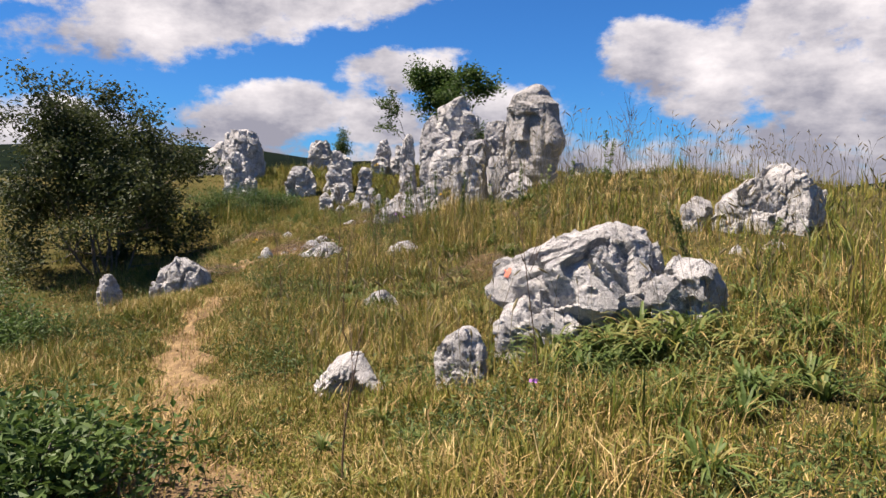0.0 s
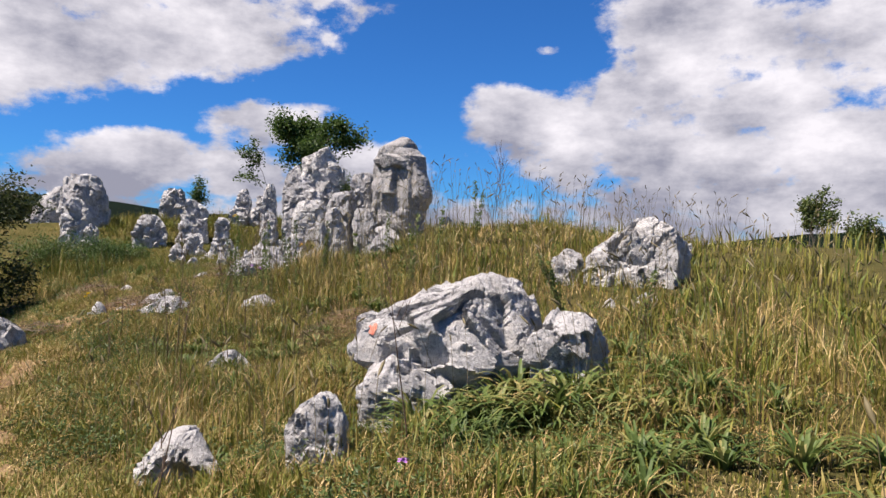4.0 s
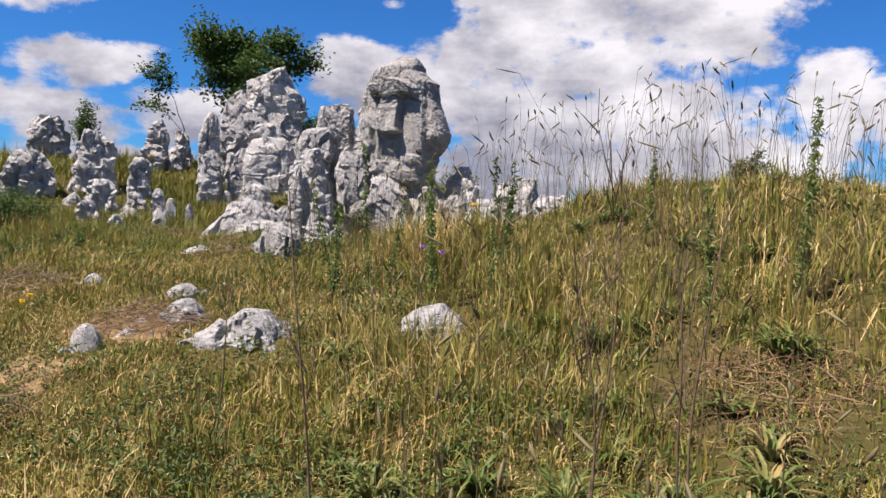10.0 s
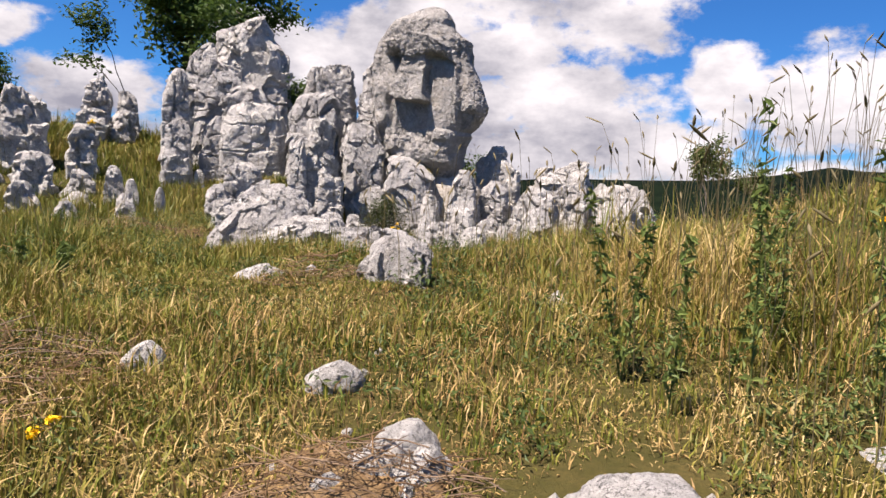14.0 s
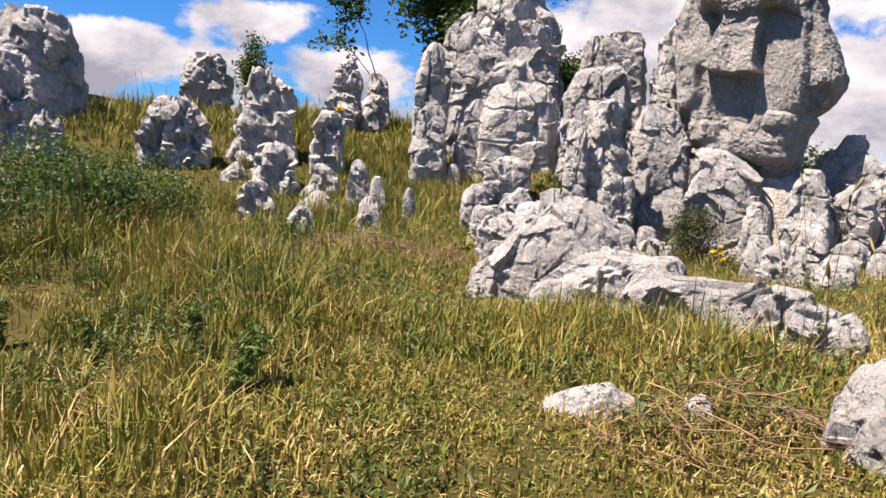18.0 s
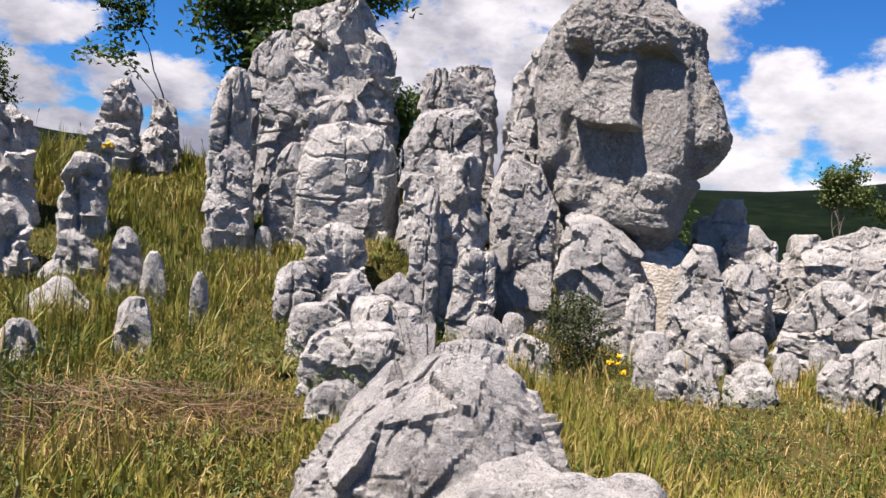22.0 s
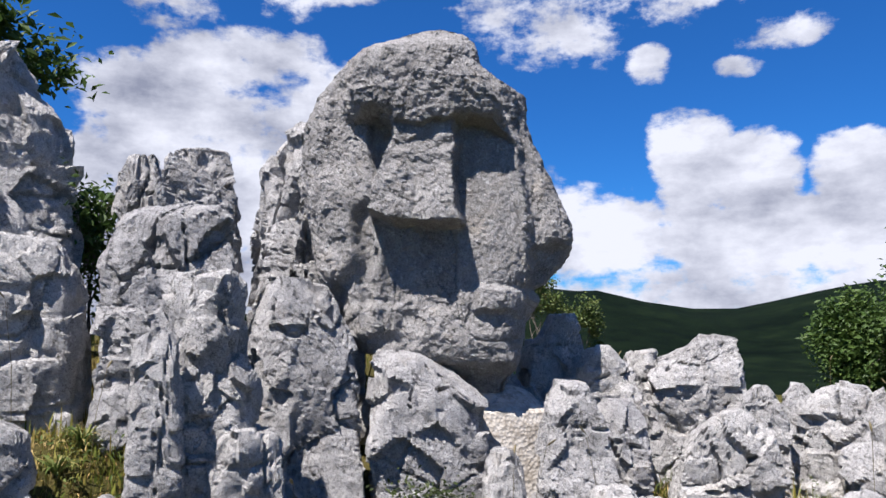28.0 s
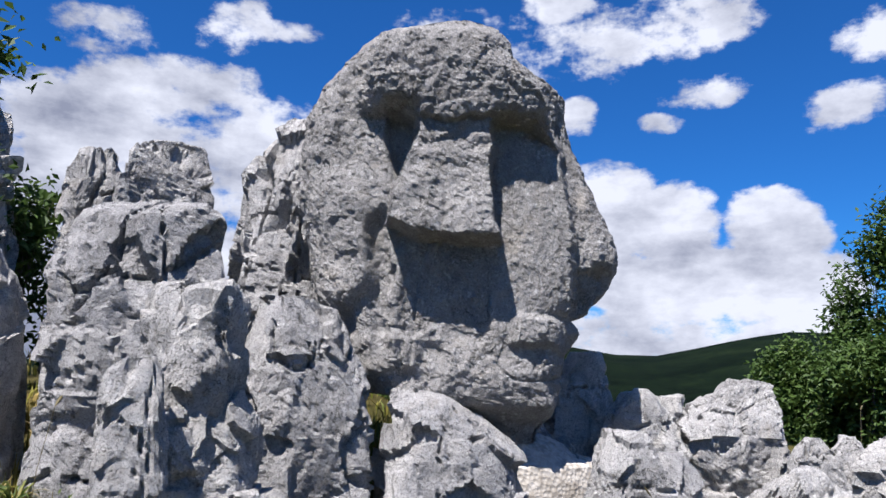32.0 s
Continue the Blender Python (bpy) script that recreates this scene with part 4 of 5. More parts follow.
rock("boulder", "rough pale limestone boulder bedded in the ground", 0.18, 23.90, 0.69, 0.98, 0.27, 0.22, -52, "boulder", 100, 0.042)
rock("boulder", "rough pale limestone boulder bedded in the ground", 0.90, 24.04, 0.84, 1.17, 0.32, 0.26, -54, "boulder", 101, 0.042)
rock("boulder", "rough pale limestone boulder bedded in the ground", -4.20, 26.59, 1.16, 1.95, 0.71, 0.57, -10, "boulder", 102, 0.032)
rock("rock_block", "small peaked limestone block on the ground", -4.20, 25.75, 1.02, 1.50, 0.63, 0.51, -11, "slabp", 103, 0.042)
rock("boulder", "rough pale limestone boulder bedded in the ground", -4.72, 26.30, 0.83, 1.50, 0.52, 0.42, -6, "boulder", 104, 0.042)
rock("rock_block", "upright grey limestone block among the crags", -4.69, 25.01, 0.77, 1.26, 0.63, 0.44, -8, "slab", 105, 0.032, ROCK_PALE, 0.7)
rock("rock_block", "upright grey limestone block among the crags", -4.02, 24.88, 0.68, 1.29, 0.86, 0.60, -15, "slab", 106, 0.032, ROCK_PALE, 0.7)
rock("rock_block", "upright grey limestone block among the crags", -4.67, 23.91, 0.73, 1.23, 0.82, 0.57, -10, "slab", 107, 0.032, ROCK_PALE)
rock("boulder", "rough pale limestone boulder bedded in the ground", -4.87, 23.28, 0.53, 0.97, 0.50, 0.40, -14, "boulder", 108, 0.042)
rock("boulder", "rough pale limestone boulder bedded in the ground", -3.83, 22.58, 0.53, 1.13, 0.74, 0.60, -26, "boulder", 109, 0.042)
rock("flat_rock", "long white limestone slab edging the meadow", -3.88, 19.92, 0.53, 1.10, 1.52, 0.68, -30, "J2", 110, 0.032, ROCK_PALE)
rock("flat_rock", "white limestone slab lying low in the dry grass", -3.55, 26.21, 1.18, 1.44, 0.46, 0.37, -16, "low", 111, 0.042, ROCK, 1.35)
rock("boulder", "rough pale limestone boulder bedded in the ground", -2.92, 26.73, 1.18, 1.53, 0.35, 0.28, -19, "boulder", 112, 0.042)
rock("rock_block", "upright grey limestone block among the crags", -2.26, 25.15, 0.32, 0.88, 0.54, 0.43, -29, "slab", 113, 0.042)
rock("boulder", "rough pale limestone boulder bedded in the ground", -2.76, 25.33, 0.56, 1.08, 0.47, 0.38, -25, "boulder", 114, 0.042)
rock("boulder", "rough pale limestone boulder bedded in the ground", -2.17, 25.79, 0.70, 1.04, 0.31, 0.25, -27, "boulder", 115, 0.042)
rock("rock_pinnacle", "pointed grey limestone pinnacle on the slope", -5.76, 26.01, 1.14, 1.39, 0.20, 0.16, 2, "pin", 116, 0.042)
rock("boulder", "rough pale limestone boulder bedded in the ground", -4.89, 27.99, 1.41, 1.78, 0.24, 0.19, -4, "boulder", 117, 0.042)
rock("boulder", "rough pale limestone boulder bedded in the ground", 2.83, 23.67, 1.12, 1.87, 0.93, 0.84, -74, "boulder", 118, 0.042)
rock("limestone_rock", "slant-topped pale limestone rock in the grass", 2.41, 23.21, 1.02, 1.63, 0.90, 0.81, -76, "slant", 119, 0.042)
rock("rock_pinnacle", "pointed grey limestone pinnacle on the slope", -3.08, 28.02, 1.86, 2.45, 0.17, 0.13, -16, "pin", 120, 0.042)


# ---- the carved head ----
def carved_head():
    """A great face cut into one upright rock: brow, long nose, hollow eyes, lips and cheeks."""
    k = 6.15 / 1276
    rows = np.array([(48, 812, 832), (54, 790, 860), (63, 755, 884), (80, 715, 898), (110, 672, 911), (140, 640, 918), (175, 600, 960), (205, 573, 1010), (250, 553, 1013), (300, 548, 1020), (350, 550, 1040), (400, 556, 1066), (450, 566, 1088),
                     (485, 572, 1101), (510, 575, 1098), (545, 580, 1075), (580, 586, 1042), (592, 590, 1018), (612, 598, 1028), (650, 622, 1008), (690, 650, 997), (712, 668, 993), (724, 770, 990), (738, 815, 985), (758, 850, 970), (790, 880, 955)], float)
    nu, nv = 330, 260
    yy = np.linspace(790, 50, nv)
    L, Rr = np.interp(yy, rows[:, 0], rows[:, 1]), np.interp(yy, rows[:, 0], rows[:, 2])
    t = np.linspace(0, 1, nu // 2, endpoint=False)
    run = 0.75 * (1 - 2 * t) + 0.25 * np.cos(math.pi * t)
    bulge = (1 - np.abs(run) ** 4.5) ** 0.45
    sx, sy = np.concatenate([run, -run]), np.concatenate([bulge, -bulge])
    U = (L + Rr)[None, :] / 2 + sx[:, None] * (Rr - L)[None, :] / 2
    Y = np.repeat(yy[None, :], nu, 0)
    half = (Rr - L) / 2 * k
    deep = np.minimum(0.55, 0.2 + 0.7 * half)
    deep = deep * (1 - 0.7 * sstep(130, 52, yy))
    D = sy[:, None] * deep[None, :]          # positive: towards the viewer
    front = sstep(0.35, 0.8, sy)[:, None]
    wob = fbm(np.stack([U / 45, Y / 45, 0 * U], -1).reshape(-1, 3), 77, 3).reshape(U.shape) * 9
    u, y = U + wob, Y + wob * 0.8

    def box(x0, x1, y0, y1, ex, ey):
        return sstep(x0 - ex, x0 + ex, u) * sstep(x1 + ex, x1 - ex, u) * sstep(y0 - ey, y0 + ey, y) * sstep(y1 + ey, y1 - ey, y)

    # brow: a ledge that dips to the left temple, rises over the nose and falls away at the right
    brow = np.interp(u, [620, 655, 690, 725, 770, 830, 885, 925, 955, 980], [168, 190, 229, 221, 204, 196, 206, 219, 246, 292])
    under = np.interp(u, [620, 690, 740, 800, 870, 940, 980], [250, 262, 272, 290, 274, 280, 310])
    above, span = brow - y, sstep(640, 700, u) * sstep(985, 955, u)
    F = -0.0013 * np.clip(above, 0, 170) - 0.05 * sstep(2, 16, above)
    down = np.clip((y - brow) / np.maximum(under - brow, 30), 0, 1)
    F = F + 0.29 * sstep(-18, 3, y - brow) * (1 - 0.28 * down) * sstep(8, -6, y - under) * span
    F = F + 0.05 * box(797, 822, 85, 200, 9, 16) + 0.035 * box(838, 905, 110, 190, 14, 20)
    # nose: narrow at the brow, wide and far out at its tip, with faint steps across it
    tip = np.interp(u, [700, 722, 760, 800, 850, 900], [446, 458, 474, 470, 476, 482])
    nl, nr = np.interp(y, [260, 330, 445], [750, 742, 716]), np.interp(y, [260, 400, 480], [868, 876, 895])
    nose = sstep(-6, 6, u - nl) * sstep(6, -6, u - nr) * sstep(225, 262, y) * sstep(5, -5, y - tip)
    F = np.maximum(F, nose * (0.12 + 0.16 * np.clip((y - 250) / 220, 0, 1) + 0.014 * np.sin(y / 7.5) * sstep(300, 320, y) * sstep(385, 350, y)))
    # hollow beside the nose at the left, deep only as a narrow wedge; a long flat plane at the right
    F = F - 0.13 * sstep(-8, 8, u - np.interp(y, [240, 300, 380], [694, 706, 724])) * (u < nl + 6) * sstep(248, 266, y) * sstep(395, 350, y) * (1 - nose)
    F = F - 0.05 * sstep(-8, 8, u - 628) * sstep(8, -12, u - np.interp(y, [170, 240, 340], [648, 690, 700])) * sstep(165, 195, y) * sstep(400, 300, y)
    F = F - (0.02 + 0.055 * sstep(350, 260, y)) * sstep(-10, 10, u - nr) * sstep(12, -12, u - np.interp(y, [280, 420, 640], [972, 990, 1004])) * sstep(262, 285, y) * sstep(668, 640, y) * (1 - nose)
    # left cheek, a worn oval with a ledge under it
    oval = np.sqrt(((u - 622) / 72) ** 2 + ((y - 475) / 108) ** 2)
    F = F + 0.10 * sstep(1.15, 0.75, oval)
    F = F - 0.07 * box(598, 655, 592, 690, 12, 10)
    F = F - 0.10 * sstep(-6, 14, u - np.interp(y, [200, 290, 420, 640], [985, 985, 996, 1010])) + 0.06 * box(1035, 1110, 330, 505, 14, 14) - 0.06 * box(1010, 1090, 512, 590, 12, 10)
    # hollow under the nose, rimmed at its left; broken chin
    F = F - 0.04 * box(746, 872, 510, 650, 22, 36) * (1 - nose) + 0.045 * box(716, 732, 500, 650, 8, 24)
    F = F - 0.05 * box(690, 714, 440, 640, 8, 20)
    F = F + 0.06 * box(664, 765, 622, 680, 10, 10) + 0.07 * box(912, 990, 590, 640, 10, 7) + 0.035 * box(812, 858, 628, 690, 12, 12) - 0.03 * box(772, 806, 640, 700, 8, 12)
    F = F - 0.16 * sstep(690, 790, y)
    F = F - 0.05 * sstep(160, 52, y)
    D = np.maximum(D + F * front, np.where(sy[:, None] > 0, 0.03, -9))
    P = np.stack([(U - 822) * k, -D, (768 - Y) * k], -1)
    flat = P.reshape(-1, 3)
    N = np.stack([sx[:, None] * np.ones_like(D), -sy[:, None] * np.ones_like(D), 0 * D], -1).reshape(-1, 3)
    N /= np.linalg.norm(N, axis=1)[:, None]
    plane = (box(885, 990, 300, 600, 12, 20)).reshape(-1)
    rough = 0.03 * fbm(flat * 1.6 + 9, 31, 3) + (1 - 0.8 * plane) * (0.07 * chips(flat / 0.2 + 3, 91) * 0.2 + 0.16 * chips(flat / 0.055, 92) * 0.055 + 0.012 * fbm(flat * np.array([9, 9, 7]), 33, 3, 0.6)) + 0.007 * fbm(flat * 30, 35, 2)
    rough = rough - 0.02 * sstep(0.05, 0, np.abs(vnoise(flat * np.array([2.0, 2.0, 1.2]) + 4, 37))) * (1 - plane)
    flat = flat + N * rough[:, None]
    F1 = grid_faces(nu, nv, True)
    top, bot = len(flat), len(flat) + 1
    ring = flat.reshape(nu, nv, 3)
    flat = np.concatenate([flat, ring[:, -1].mean(0)[None] + [[0, 0, 0.02]], ring[:, 0].mean(0)[None]])
    i = np.arange(nu)
    T = np.concatenate([np.stack([i * nv + nv - 1, ((i + 1) % nu) * nv + nv - 1, np.full(nu, top)], -1), np.stack([((i + 1) % nu) * nv, i * nv, np.full(nu, bot)], -1)])
    ob = put_mesh("rock_sculpture", flat, [F1, T], ROCK_FACE, smooth=False)
    ob.matrix_world = pose(-0.43, 26.36, 1.965, 0, 0, -49.5)
    FOOTPRINTS.append((-0.43, 26.4, 1.2, 0.6, radians(-49), 5))
    return tagged(ob, "huge grey stone face carved into an upright limestone rock", "rock sculpture")


carved_head()


# ---- red paint on the marked boulder ----
def paint_mark(rock_ob, place, reach):
    """A ragged dab of paint that lies on the rock's surface."""
    inv = rock_ob.matrix_world.inverted()
    rng = np.random.RandomState(4)
    hit, q, nrm, _ = rock_ob.closest_point_on_mesh(inv @ Vector(place))
    a = nrm.orthogonal().normalized()
    b = nrm.cross(a)
    V, F = [], []
    for blob, (du, dv, r) in enumerate(((0, 0, 1.0), (0.7, 0.9, 0.5), (-0.8, -0.5, 0.45), (0.2, -1.1, 0.3))):
        base, m = len(V), 14
        for i in range(m + 1):
            k = 0 if i == 0 else reach * r * rng.uniform(0.6, 1.15)
            ang = 2 * math.pi * i / m
            p = q + a * (du * reach + k * math.cos(ang)) + b * (dv * reach * 0.8 + k * math.sin(ang) * 0.7)
            _, c, n2, _ = rock_ob.closest_point_on_mesh(p)
            V.append(c + n2 * 0.005)
        F += [(base, base + 1 + i, base + 1 + (i + 1) % m) for i in range(m)]
    ob = put_mesh("paint_mark", [tuple(v) for v in V], np.array(F), RED_PAINT, rock_ob)
    return tagged(ob, "worn red paint dab")


paint_mark(marked_boulder, (-1.5, 7.2, 0.95), 0.055)


# ---- mortar under the carved head ----
def mortar_bed():
    """A rough apron of mortar, crowned under the head and falling into the gaps between the rocks."""
    na, nr = 72, 26
    ang, r = np.meshgrid(np.linspace(0, 2 * math.pi, na, endpoint=False), np.linspace(0.02, 1, nr), indexing="ij")
    h = 0.10 * (1 - r ** 2) - 0.16 * sstep(0.3, 0.8, r) - 1.0 * sstep(0.8, 1.0, r)
    p = np.stack([r * np.cos(ang) * 1.05, r * np.sin(ang) * 0.6, h], -1).reshape(-1, 3)
    p[:, 2] += 0.035 * fbm(p * 3, 3, 3) + 0.02 * chips(p / 0.06, 5)
    ob = put_mesh("mortar_bed", p, grid_faces(na, nr, True), CEMENT, smooth=False)
    ob.matrix_world = pose(-0.08, 26.18, 1.82, 0, 0, -46)
    return tagged(ob, "crumbled beige mortar bed under the carved head", "mortar")


mortar_bed()

# ---- plants ----
WAY = np.array([(-1.0, -2.0), (-1.0, 0.4), (-1.9, 3.1), (-4.0, 6.1), (-6.0, 9.2), (-6.5, 12.0), (-6.6, 15.0), (-6.5, 17.0), (-5.6, 19.2), (-5.3, 20.6), (-5.05, 22.6)])


def from_way(x, y):
    """The distance from the trodden path."""
    best = np.full(len(x), 99.0)
    for (ax, ay), (bx, by) in zip(WAY[:-1], WAY[1:]):
        dx, dy = bx - ax, by - ay
        t = np.clip(((x - ax) * dx + (y - ay) * dy) / (dx * dx + dy * dy), 0, 1)
        best = np.minimum(best, np.hypot(x - ax - t * dx, y - ay - t * dy))
    return best


def under_rock(x, y, grown=0.0):
    """How deep the spot lies under a rock: above 1 it is covered."""
    worst = np.zeros(len(x))
    for cx, cy, a, b, yaw, top in FOOTPRINTS:
        dx, dy = x - cx, y - cy
        u, v = dx * math.cos(yaw) + dy * math.sin(yaw), -dx * math.sin(yaw) + dy * math.cos(yaw)
        q = (u / (a * 0.92 + grown)) ** 2 + (v / (b * 0.92 + grown)) ** 2
        worst = np.maximum(worst, 1 / (q + 1e-6))
    return worst


def from_track(x, y):
    """The distance from the bare strip."""
    best = np.full(len(x), 99.0)
    for (ax, ay), (bx, by) in zip(TRACK[:-1], TRACK[1:]):
        dx, dy = bx - ax, by - ay
        t = np.clip(((x - ax) * dx + (y - ay) * dy) / (dx * dx + dy * dy), 0, 1)
        best = np.minimum(best, np.hypot(x - ax - t * dx, y - ay - t * dy))
    return best


def blades(x, y, length, width, lean, az, rng):
    """Grass blades of two pieces each, bowing over the way az."""
    m = len(x)
    d = np.stack([np.cos(az), np.sin(az), 0 * az], -1)
    turn = az + math.pi / 2 + rng.normal(size=m) * 0.7
    s = np.stack([np.cos(turn), np.sin(turn), 0 * az], -1) * (width / 2)[:, None]
    base = np.stack([x, y, ground_z(x, y) - 0.02], -1)
    up = np.array([[0, 0, 1.0]])
    rows, p, tilt = [base], base, lean * 0.4
    for k in range(2):
        p = p + (d * np.sin(tilt)[:, None] + up * np.cos(tilt)[:, None]) * (length / 2)[:, None]
        tilt = tilt + lean * 0.85
        rows.append(p)
    rows = [np.maximum(q, np.concatenate([q[:, :2], base[:, 2:] + 0.03], 1)) if i else q for i, q in enumerate(rows)]
    V = np.stack([rows[0] - s * 0.8, rows[0] + s * 0.8, rows[1] + s, rows[1] - s, rows[2]], 1).reshape(-1, 3)
    i = np.arange(m)[:, None] * 5
    return V, [i + np.array([[0, 1, 2, 3]]), i + np.array([[3, 2, 4]])]


def meadow(name, label, count, seed, area, tall, wide, mat, lean=(0.1, 0.8), track_keep=0.1, fall=3.0, floor=0.22, tuft=9, spread=0.05, low=0.5):
    """Grass in tufts: the blades of a tuft start close together and bow much the same way."""
    rng = np.random.RandomState(seed)
    x0, x1, y0, y1 = area
    xs, ys = [], []
    got, want = 0, count // tuft + 1
    while got < want:
        x, y = rng.uniform(x0, x1, want), rng.uniform(y0, y1, want)
        p = np.stack([x, y, 0 * x], -1)
        clump = np.clip(0.72 + 0.8 * fbm(p * 1.7, 41, 3), 0.42, 1)
        keep = rng.uniform(0, 1, want) < clump * (floor + (1 - floor) * np.exp(-(from_way(x, y) / fall) ** 1.5)) * (track_keep + (1 - track_keep) * sstep(0.12, 0.5, from_track(x, y)))
        keep &= np.hypot(x + 5.75, y - 14.6) > 0.42 + 0.25 * fbm(p * 3, 43, 2)
        keep &= (under_rock(x, y) < 1.0) & (rng.uniform(0, 1, want) < np.where(x < -8.6, 0.45, 1.0))
        if mat is STRAW:
            keep &= rng.uniform(0, 1, want) > 0.65 * sstep(16.8, 18.5, y) * sstep(-4.6, -5.4, x)
        else:
            keep &= rng.uniform(0, 1, want) > 0.55 * np.exp(-(((x + 5.3) / 1.4) ** 2 + ((y - 15.2) / 2.0) ** 2)) + 0.9 * np.exp(-(((x + 6.4) / 1.0) ** 2 + ((y - 23.4) / 1.1) ** 2))
        xs.append(x[keep]), ys.append(y[keep])
        got += keep.sum()
    x, y = np.concatenate(xs)[:want], np.concatenate(ys)[:want]
    p = np.stack([x, y, 0 * x], -1)
    d = from_way(x, y)
    h = tall * rng.uniform(0.55, 1.35, want) * np.maximum(low + (1 - low) * sstep(0.2, 1.2, d), 0.8 * sstep(15, 17, y)) * np.clip(1 + 0.9 * fbm(p * 0.8, 47, 3), 0.4, 1.9)
    lush = 1.25 * np.exp(-(((x + 1.9) / 1.9) ** 2 + ((y - 14.3) / 3.0) ** 2)) + 0.5 * np.exp(-(((x - 2.0) / 3.0) ** 2 + ((y - 9) / 3.0) ** 2)) + 0.7 * np.exp(-(((x + 9.5) / 2.6) ** 2 + ((y - 21) / 4) ** 2))
    h *= 1 + 0.7 * lush
    h *= 1 - 0.3 * sstep(0.5, 1.0, under_rock(x, y, 0.3))
    h *= 1 - 0.35 * np.exp(-(((x + 4.7) / 1.1) ** 2 + ((y - 15.6) / 1.5) ** 2)) - 0.5 * np.exp(-(((x + 5.3) / 0.9) ** 2 + ((y - 21.3) / 1.6) ** 2))
    az = rng.uniform(0, 2 * math.pi, want)
    bend = rng.uniform(*lean, want)
    x, y, h, az, bend, d = (np.repeat(v, tuft) for v in (x, y, h, az, bend, d))
    n = len(x)
    x, y = x + rng.normal(size=n) * spread, y + rng.normal(size=n) * spread
    h = h * rng.uniform(0.45, 1.15, n)
    bend = np.clip(bend + rng.normal(size=n) * 0.22, 0.02, 1.6)
    w = wide * rng.uniform(0.5, 1.5, n) * (1 + 0.7 * sstep(3, 10, d))
    V, F = blades(x, y, h, w, bend, az + rng.normal(size=n) * 0.8, rng)
    ob = put_mesh(name, V, F, mat, smooth=False)
    return tagged(ob, label, "grass", kind="stuff")


meadow("meadow_grass", "dense green and yellowing meadow grass on the slope", 230000, 1, (-12.5, 5.5, 0.8, 30), 0.25, 0.0080, GRASS, lean=(0.0, 0.85), fall=3.8, floor=0.17, tuft=6, spread=0.055, low=0.6)
meadow("dry_grass", "matted straw-coloured dry grass on the ground", 115000, 2, (-10.5, 3.5, 0.8, 28), 0.27, 0.0066, STRAW, lean=(0.4, 1.6), track_keep=0.3, fall=3.4, floor=0.14, tuft=6, spread=0.09, low=0.75)
meadow("straw_litter", "short brown and straw-coloured litter under the grass", 75000, 4, (-10.5, 2.5, 1.0, 26), 0.12, 0.0085, STRAW, lean=(1.2, 1.7), track_keep=0.6, fall=2.6, floor=0.05, tuft=4, spread=0.12, low=1.0)
meadow("low_grass", "short thick green grass along the trodden way", 120000, 5, (-9.0, 0.5, 2.5, 24), 0.20, 0.0085, GRASS, lean=(0.3, 1.3), track_keep=0.1, fall=1.7, floor=0.03, tuft=5, spread=0.07, low=0.9)
meadow("slope_grass", "tall rough grass on the slope below the crags", 48000, 6, (-13.5, -2.5, 21.5, 35), 0.32, 0.013, GRASS, lean=(0.0, 0.9), fall=20.0, floor=0.4, spread=0.1)
meadow("far_grass", "rough grass on the far side of the knoll", 36000, 3, (-34, 24, 0.5, 48), 0.32, 0.014, GRASS, fall=20.0, floor=0.4, spread=0.12)


def herbs(count, seed):
    """Low broad-leaved herbs that fill the gaps between the blades."""
    rng = np.random.RandomState(seed)
    x, y = rng.uniform(-10.5, 3.5, count * 4), rng.uniform(1.0, 28, count * 4)
    p = np.stack([x, y, 0 * x], -1)
    ok = (fbm(p * 1.7, 61, 3) > 0.05) & (under_rock(x, y) < 1) & (rng.uniform(0, 1, len(x)) < 1 - 0.85 * sstep(1.6, 5, from_way(x, y)))
    ok &= rng.uniform(0, 1, len(x)) > 0.8 * np.exp(-(((x + 5.2) / 1.6) ** 2 + ((y - 15.5) / 3.0) ** 2)) + 0.5 * np.exp(-(from_way(x, y) / 0.7) ** 2)
    ok &= (np.hypot(x + 5.75, y - 14.6) > 0.5) & (from_track(x, y) > 0.25)
    x, y = x[ok][:count], y[ok][:count]
    tuft = 8
    cx, cy = np.repeat(x, tuft) + rng.normal(size=len(x) * tuft) * 0.05, np.repeat(y, tuft) + rng.normal(size=len(x) * tuft) * 0.05
    tall = np.repeat(rng.uniform(0.04, 0.34, len(x)) * (0.4 + 0.6 * sstep(0.2, 1.0, from_way(x, y))), tuft)
    c = np.stack([cx, cy, ground_z(cx, cy) + tall * rng.uniform(0.2, 1.0, len(cx))], -1)
    V, F = leaf_cards(c, 0.024, rng, 0.4, 0.36)
    return tagged(put_mesh("herbs", V, F, WEED, smooth=False), "low broad-leaved green herbs between the grass", "plants", kind="stuff")


herbs(15000, 15)


